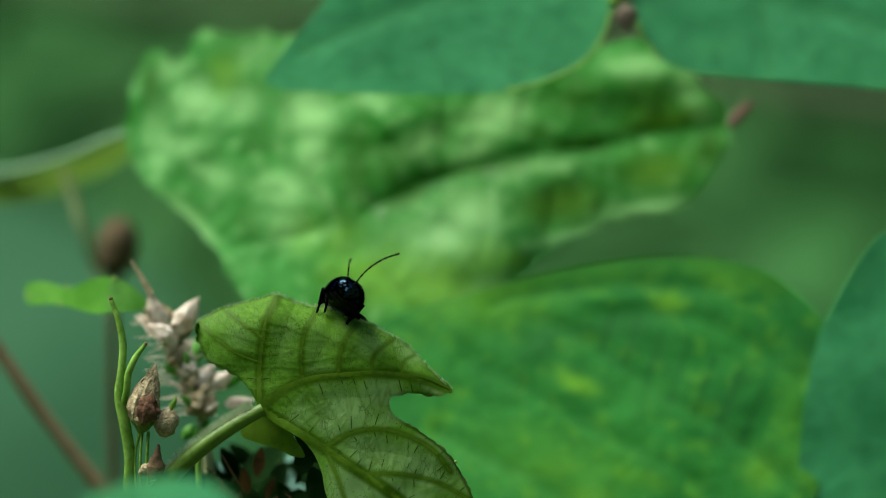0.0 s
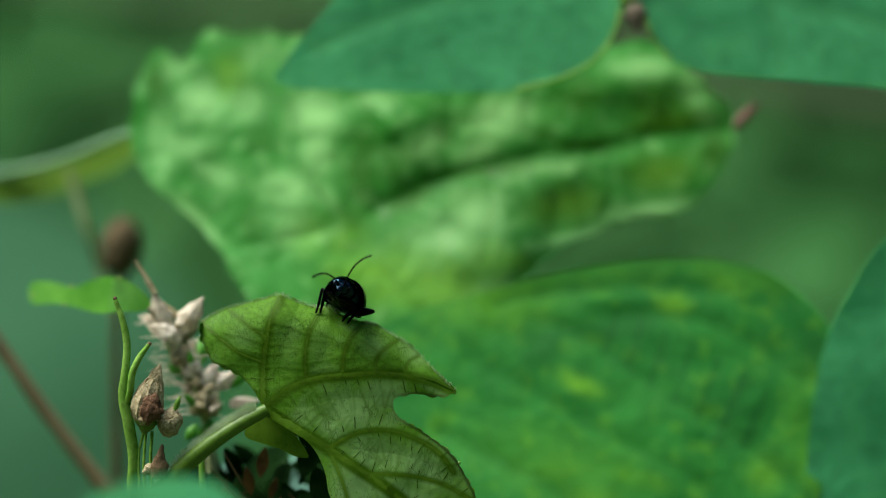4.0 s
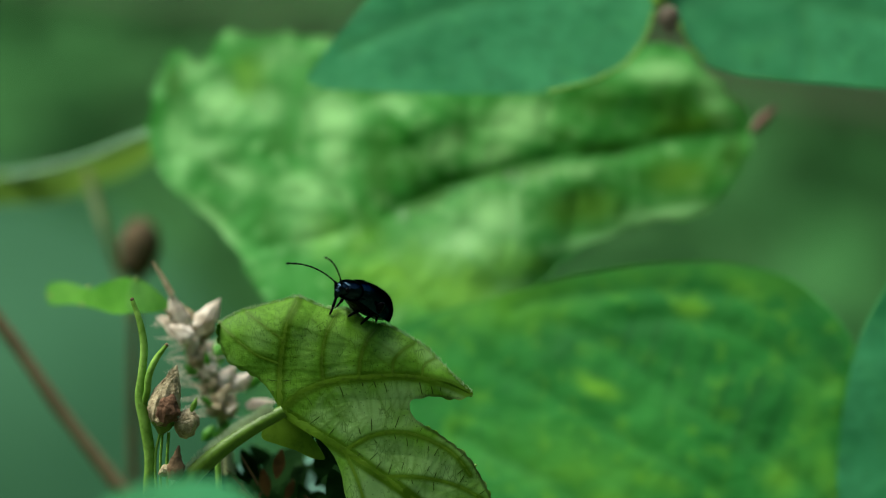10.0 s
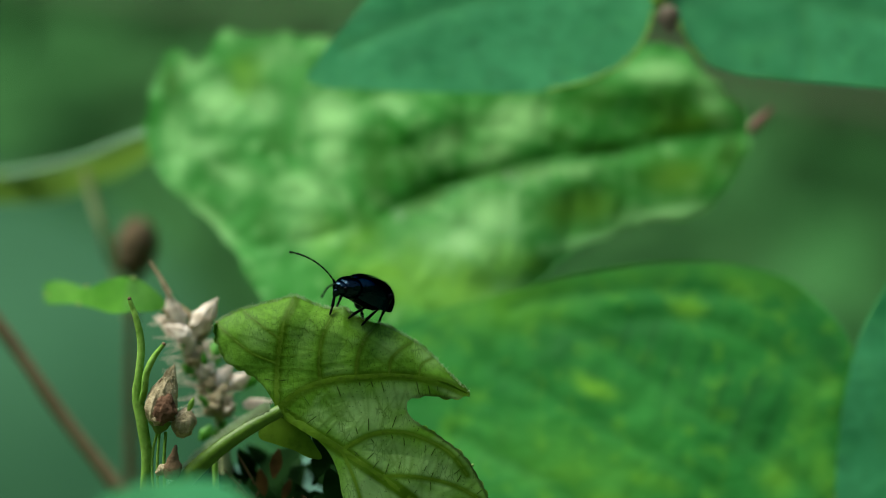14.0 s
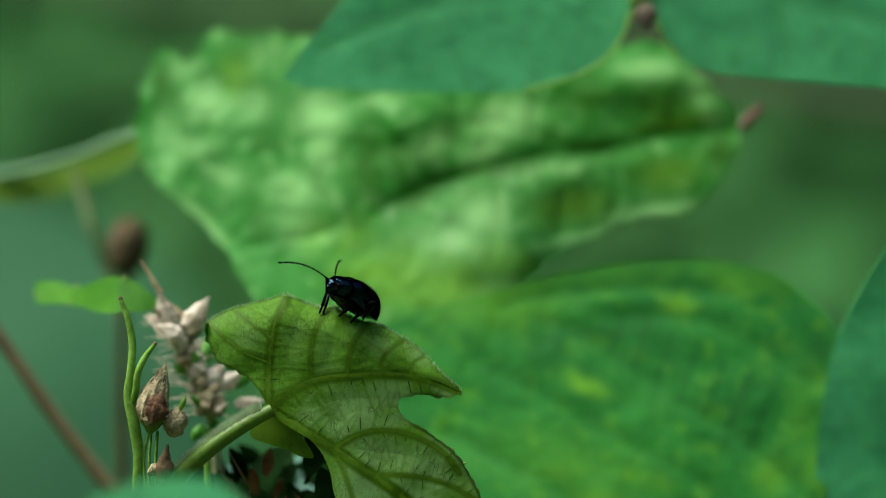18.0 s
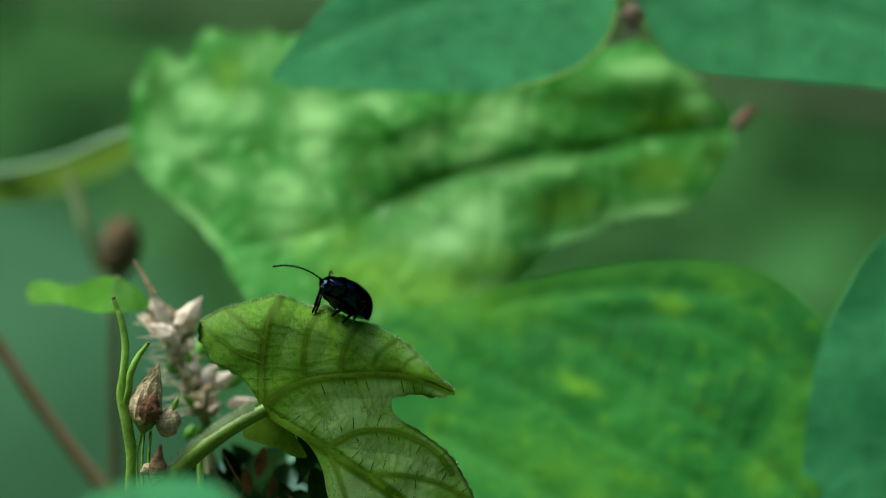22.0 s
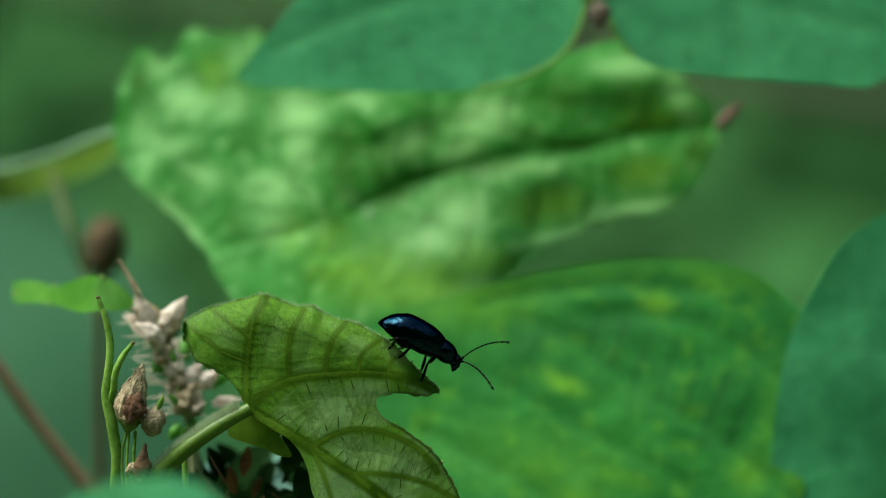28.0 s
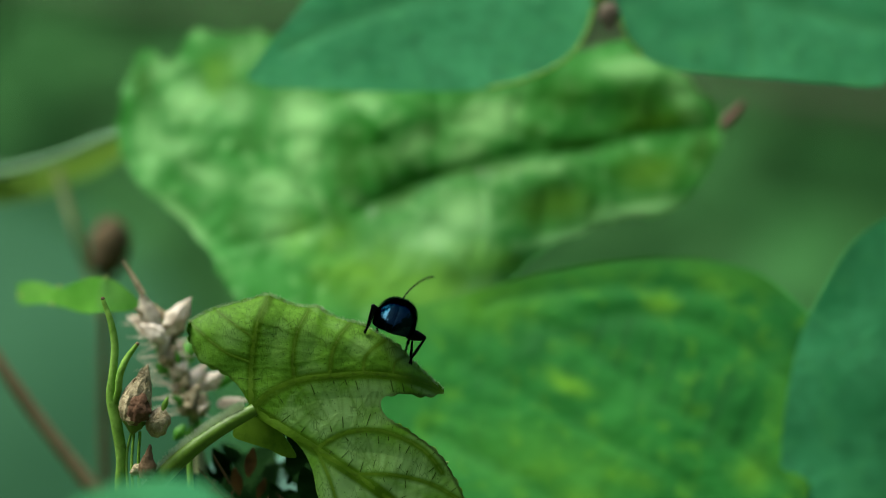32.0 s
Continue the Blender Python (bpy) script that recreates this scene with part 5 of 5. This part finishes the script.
    def depth(p):
        gap = gap_to_lines(p, ribs)
        return 18 + 0.11 * np.exp(-(gap / 0.6) ** 2) + 0.24 * rumple(p, 0.14, 12.0) + 0.07 * rumple(p, 0.5, 3.0) + 0.03 * rumple(p, 1.3, 8.0) + 0.30 * (p[:, 1] + 6) + 0.004 * (p[:, 0] - 8) ** 2

    shape, flat = blade(ring, depth, 0.32, 0.12)
    gap = gap_to_lines(flat, ribs)
    part("leaf", shape, BROAD, mottled, "broad dark green leaf with ribbed veins", masks={"vein": np.clip(1.1 - gap / 0.45, 0, 1) * 0.42, "pale": marks(flat, YELLOWED), "gold": marks(flat, GOLDEN_BROAD, 0.5, 13.0), "deep": np.clip(marks(flat, DARKENED) + 0.8 * np.clip(1.3 - gap_to_lines(flat, rungs) / 0.26, 0, 1), 0, 1)})
    part("stem", tube([(2, 31, -19), (4, 32, -60), (5, 34, -300), (5, 34, GROUND)], [0.6, 1.0, 1.8, 2.4], 8), GREEN_STEM, mottled)


NARROW = leaf_surface("narrow_leaf", (0.085, 0.205, 0.010), (0.145, 0.290, 0.022), (0.2, 0.35, 0.06), blotch=120.0, rough=0.5, through=0.35)
build_mottled()

# ---- brown bud on its stalk, and the bare twig ----
bud = thing("brown_bud", (-19, 38, GROUND), "brown dried bud on a dark thin stalk", "bud")
part("bud", lathe((-20.14, 36, -1.71), (-19.66, 36, 2.01), [(0, 0.5), (0.2, 1.15), (0.55, 1.30), (0.85, 0.9), (1, 0.25)], 16, 1.0, 0.25), BUD_BROWN, bud, "brown withered bud")
part("stalk", tube([*[(-20.06, 36, -1.42), (-20.21, 36, -4.34), (-20.28, 36, -9.45), (-20.14, 36, -16.74)], (-20, 38, -100), (-19, 38, GROUND)], [0.45, 0.32, 0.34, 0.4, 0.8, 1.2], 8), DARK_STALK, bud, "dark brown stalk")

twig = thing("bare_twig", (8, 24, GROUND), "bare reddish-brown twig leaning across the plants", "twig")
part("twig", tube([*[(-32.99, 24, 2.83), (-29.5, 24, -2.06), (-26.7, 24, -5.91), (-23.56, 24, -10.45), (-19.54, 24, -15.69)], (2, 25, -120), (8, 24, GROUND)], [0.40, 0.42, 0.44, 0.46, 0.5, 1.2, 1.8], 10, bumps=0.15), TWIG, twig)

# ---- the blue-green shrub that sways in front of the mottled plant ----
shrub = thing("broadleaf_shrub", (40, 17, GROUND), "blue-green broad smooth leaves of a swaying shrub", "shrub")


def build_shrub():
    ring = [(-8.58, 10.29), (-8.1, 11.08), (-6.66, 13.07), (-4.94, 15.13), (-3.23, 16.85), (1.24, 18.91), (7.41, 19.93), (14.27, 20.28), (21.82, 19.59), (28, 17.88), (32.12, 15.47), (32.12, 11.7), (30.06, 9.64), (26.9, 9.71), (22.85, 10.05), (19.76, 10.33), (17.19, 10.71), (15.47, 11.43), (14.48, 12.66), (13.93, 14.1), (13.52, 14.99), (13.04, 15.06), (12.56, 14.45), (12.08, 13.07), (10.91, 11.43), (8.85, 10.26), (6.04, 9.54), (2.26, 9.37), (-2.2, 9.47), (-5.63, 9.61), (-7.69, 9.78)]
    ribs = [smooth_line(v, 4) for v in ([(13.31, 15.13), (13.31, 17.53), (13.24, 20.11)], [(13.31, 15.3), (7.41, 15.82), (-0.82, 14.45), (-6.31, 12.04)], [(13.31, 15.3), (19.42, 15.47), (24.57, 14.45), (29.71, 13.07)], [(13.31, 15.3), (7.41, 17.53), (3.29, 19.08)], [(21.48, 15.13), (21.82, 13.07), (22.17, 10.67)])]

    def depth(p):
        gap = gap_to_lines(p, ribs)
        return 19 + 0.10 * np.exp(-(gap / 0.6) ** 2) + 0.16 * rumple(p, 0.12, 22.0) + 0.20 * (p[:, 1] - 11)

    shape, flat = blade(ring, depth, 0.55, 0.14)
    gap = gap_to_lines(flat, ribs)
    leaf = part("leaf", shape, SHRUB, shrub, "broad smooth blue-green heart-shaped leaf", masks=np.clip(1 - gap / 0.6, 0, 1) * 0.7)
    part("leaf_base", lathe((13.42, 18.4, 13.11), (13.36, 18.6, 14.7), [(0, 0.12), (0.35, 0.5), (0.8, 0.62), (1, 0.3)], 12, 0.5, 0.3), BROWN_EDGE, leaf, "brown withered leaf base")
    for edge in ([(13.04, 15.06), (12.56, 14.45), (12.08, 13.07), (10.91, 11.43), (8.85, 10.26), (6.04, 9.54)], [(13.52, 14.99), (13.93, 14.1), (14.48, 12.66), (15.47, 11.43)]):
        line = smooth_line(edge, 4)
        part("margin", tube([(x, d - 0.05, z) for (x, z), d in zip(line, depth(line))], [0.10] * len(line), 8, 1), GREEN_STEM, leaf, "pale thickened leaf margin")
    part("leaf_stalk", tube([(12.8, 19.6, 14.9), (14, 20, 21), (24, 22, 30), (42, 20, 10), (42, 18, -120), (40, 17, GROUND)], [0.5, 0.55, 0.7, 1.2, 2.0, 3.0], 10), GREEN_STEM, shrub)
    ring = [(34.6, 3.78), (30.55, 1.87), (28.23, 0.31), (26.19, -2.69), (24.83, -5.41), (23.98, -8.82), (23.53, -12.23), (23.43, -14.95), (24.04, -17.68), (25.75, -20.4), (29.15, -22.44), (34.6, -21.76), (38.01, -15.63), (39.37, -5.41), (38.01, 1.4)]
    rib = [smooth_line([(34.6, 3.44), (31.88, -5.41), (28.47, -21.76)], 3)]
    shape, flat = blade(ring, lambda p: 17 + 0.5 * rumple(p, 0.15, 31.0) - 0.02 * (p[:, 0] - 26) + 0.04 * (p[:, 1] + 5), 0.55, 0.12)
    part("leaf", shape, SHRUB, shrub, "smooth blue-green leaf hanging beside the broad leaf", masks=np.clip(1 - gap_to_lines(flat, rib) / 0.6, 0, 1) * 0.6)
    part("leaf_stalk", tube([(34.6, 18.2, 3.6), (38, 18.5, 4), (42, 18, -30)], [0.35, 0.5, 0.8], 8), GREEN_STEM, shrub)


build_shrub()


# ---- what moves ----
def motions():
    body = []
    for t, x, z, heading, tilt, nose in BODY_ROWS:
        body.append((t, body_pose(x, z, heading, tilt, nose, 0.45, np.interp(t, (22.9, 23.3, 25.0, 25.5, 27.5), (0, 10, 8, 4, 2)))))
    walk(beetle, eased(body))

    def body_at(t):
        for (t0, a), (t1, b) in zip(body[:-1], body[1:]):
            if t0 <= t <= t1:
                s = (t - t0) / (t1 - t0)
                return Matrix.Translation(a.translation.lerp(b.translation, s)) @ a.to_quaternion().slerp(b.to_quaternion(), s).to_matrix().to_4x4()
        return body[-1][1]

    rows = [[], []]
    for t, a0, s0, a1, s1 in FEELER_ROWS:
        m = body_at(t)
        turn = m.to_3x3().inverted()
        forward = m.to_3x3() @ Vector((1, 0, 0))
        for k, (a, s) in enumerate(((a0, s0), (a1, s1))):
            depth = math.copysign(math.sqrt(max(1 - s * s, 0)), forward.y if abs(forward.y) > 0.15 else (-1 if k else 1))
            way = Vector((s * math.cos(radians(a)), depth, s * math.sin(radians(a))))
            rot = turn @ frame_of(way, Vector((0, -0.2, 1)))
            rows[k].append((t, Matrix.Translation(feelers[k].location) @ rot.to_4x4()))
    # the first antenna of the rows is the far one on the side that the body shows
    walk(feelers[0], eased(rows[0]))
    walk(feelers[1], eased(rows[1]))

    for upper, lower, hip, foot, a, b, side in legs:
        up_rows, low_rows = [], []
        for t, m in body:
            late = min(max((t - 23.2) / 0.8, 0.0), 1.0)
            kick = math.exp(-((t - 25.0) / 0.25) ** 2) if b > 1.5 and side < 0 else 0.0
            tuck = float(np.interp(t, (22.9, 23.4), (0.8, 1.0))) if b < 1.42 else float(np.interp(t, (22.9, 23.4), (0.68 if b < 1.5 else 0.42, 1.0)))
            stand = m @ ((Vector((foot.x * (tuck if b < 1.42 else 1.0), foot.y * tuck, foot.z)) + Vector(((0.5 if b > 1.5 else -0.9) * late - 2.2 * kick, 0, 0))) * MM)
            x = stand.x / MM
            near = stand.y < m.translation.y
            z = rim_height(x) - (0.35 if near else -0.02)
            y = float(leaf_depth(np.array([[x, z - 0.1]]))[0]) + (-0.12 if near else 0.1)
            goal = m.inverted() @ spot((x, y, z)) / MM
            gap = goal - hip
            d = min(max(gap.length, abs(b - a) + 0.1), a + b - 0.02)
            way = gap.normalized()
            lift = float(np.interp(t, (23.1, 23.5, 24.8, 25.3), (0.15, 1.1, 1.1, 0.3))) if b > 1.5 else 0.8
            pole = Vector((-0.3 if b < 1.5 or t > 23.1 else -0.9, side * 0.9, lift))
            pole = (pole - way * pole.dot(way)).normalized()
            along = (a * a - b * b + d * d) / (2 * d)
            knee = hip + way * along + pole * math.sqrt(max(a * a - along * along, 0))
            end = hip + way * d
            r1 = frame_of(knee - hip, pole)
            r2 = frame_of(end - knee, pole)
            up_rows.append((t, Matrix.Translation(hip * MM) @ r1.to_4x4()))
            low_rows.append((t, Matrix.Translation((a * MM, 0, 0)) @ (r1.inverted() @ r2).to_4x4()))
        walk(upper, eased(up_rows))
        walk(lower, eased(low_rows))

    # the shrub leans about its foot; seconds, millimetres to the right and up
    lean = [
    (0, -1.11, -0.1), (0.5, -1.06, -0.07), (1, -0.99, -0.04), (1.5, -0.96, -0.03),
    (2, -0.89, 0.02), (2.5, -0.95, 0.03), (3, -0.85, 0.04), (3.5, -0.84, 0.05),
    (5.5, -0.63, -0), (6, -0.42, 0), (6.5, -0.49, -0.04), (7, -0.24, -0.01),
    (7.5, -0.41, 0.01), (8, -0.3, 0.05), (8.5, -0.16, 0.05), (9, 0, -0),
    (9.5, -0.01, 0.02), (10, 0.03, 0.06), (10.5, 0.19, 0.09), (11, 0.11, 0.07),
    (11.5, 0.08, 0.03), (12, 0.51, -0.09), (12.5, -0.16, 0), (13, 0.54, -0.16),
    (13.5, 0.07, 0), (14, 0.17, 0.11), (14.5, 0.18, 0.05), (16.5, -0.49, 0.12),
    (17, -0.62, 0.16), (17.5, -1.44, 0.22), (18, -0.59, 0.07), (18.5, -1.18, 0.02),
    (19, -0.66, 0.03), (19.5, -0.51, 0.12), (20, -1.09, 0.08), (20.5, -0.63, 0.08),
    (21, -0.86, 0.12), (21.5, -0.86, 0.02), (22, -1, 0.11), (22.5, -1.05, 0.11),
    (23, -1.13, 0.05), (23.5, -1.12, 0.1), (24, -1.16, 0.05), (24.5, -1.26, 0.1),
    (25, -1.29, 0.13), (25.5, -1.38, 0.1), (27.5, -1.95, 0.09), (28, -2.02, 0.12),
    (28.5, -2.21, -0.01), (29, -2.23, 0.2), (29.5, -2.11, 0.21), (30, -2.11, 0.11),
    (30.5, -2.13, 0.16), (31, -1.65, 0.12), (31.5, -2, 0.06), (32, -1.7, 0.14),
]
    foot = ORIGIN[shrub]
    walk(shrub, [(t, Matrix.Translation(foot + Vector((0, 0, up * MM))) @ Matrix.Rotation(math.atan2(right * MM, LENS_HEIGHT), 4, "Y")) for t, right, up in lean])


motions()
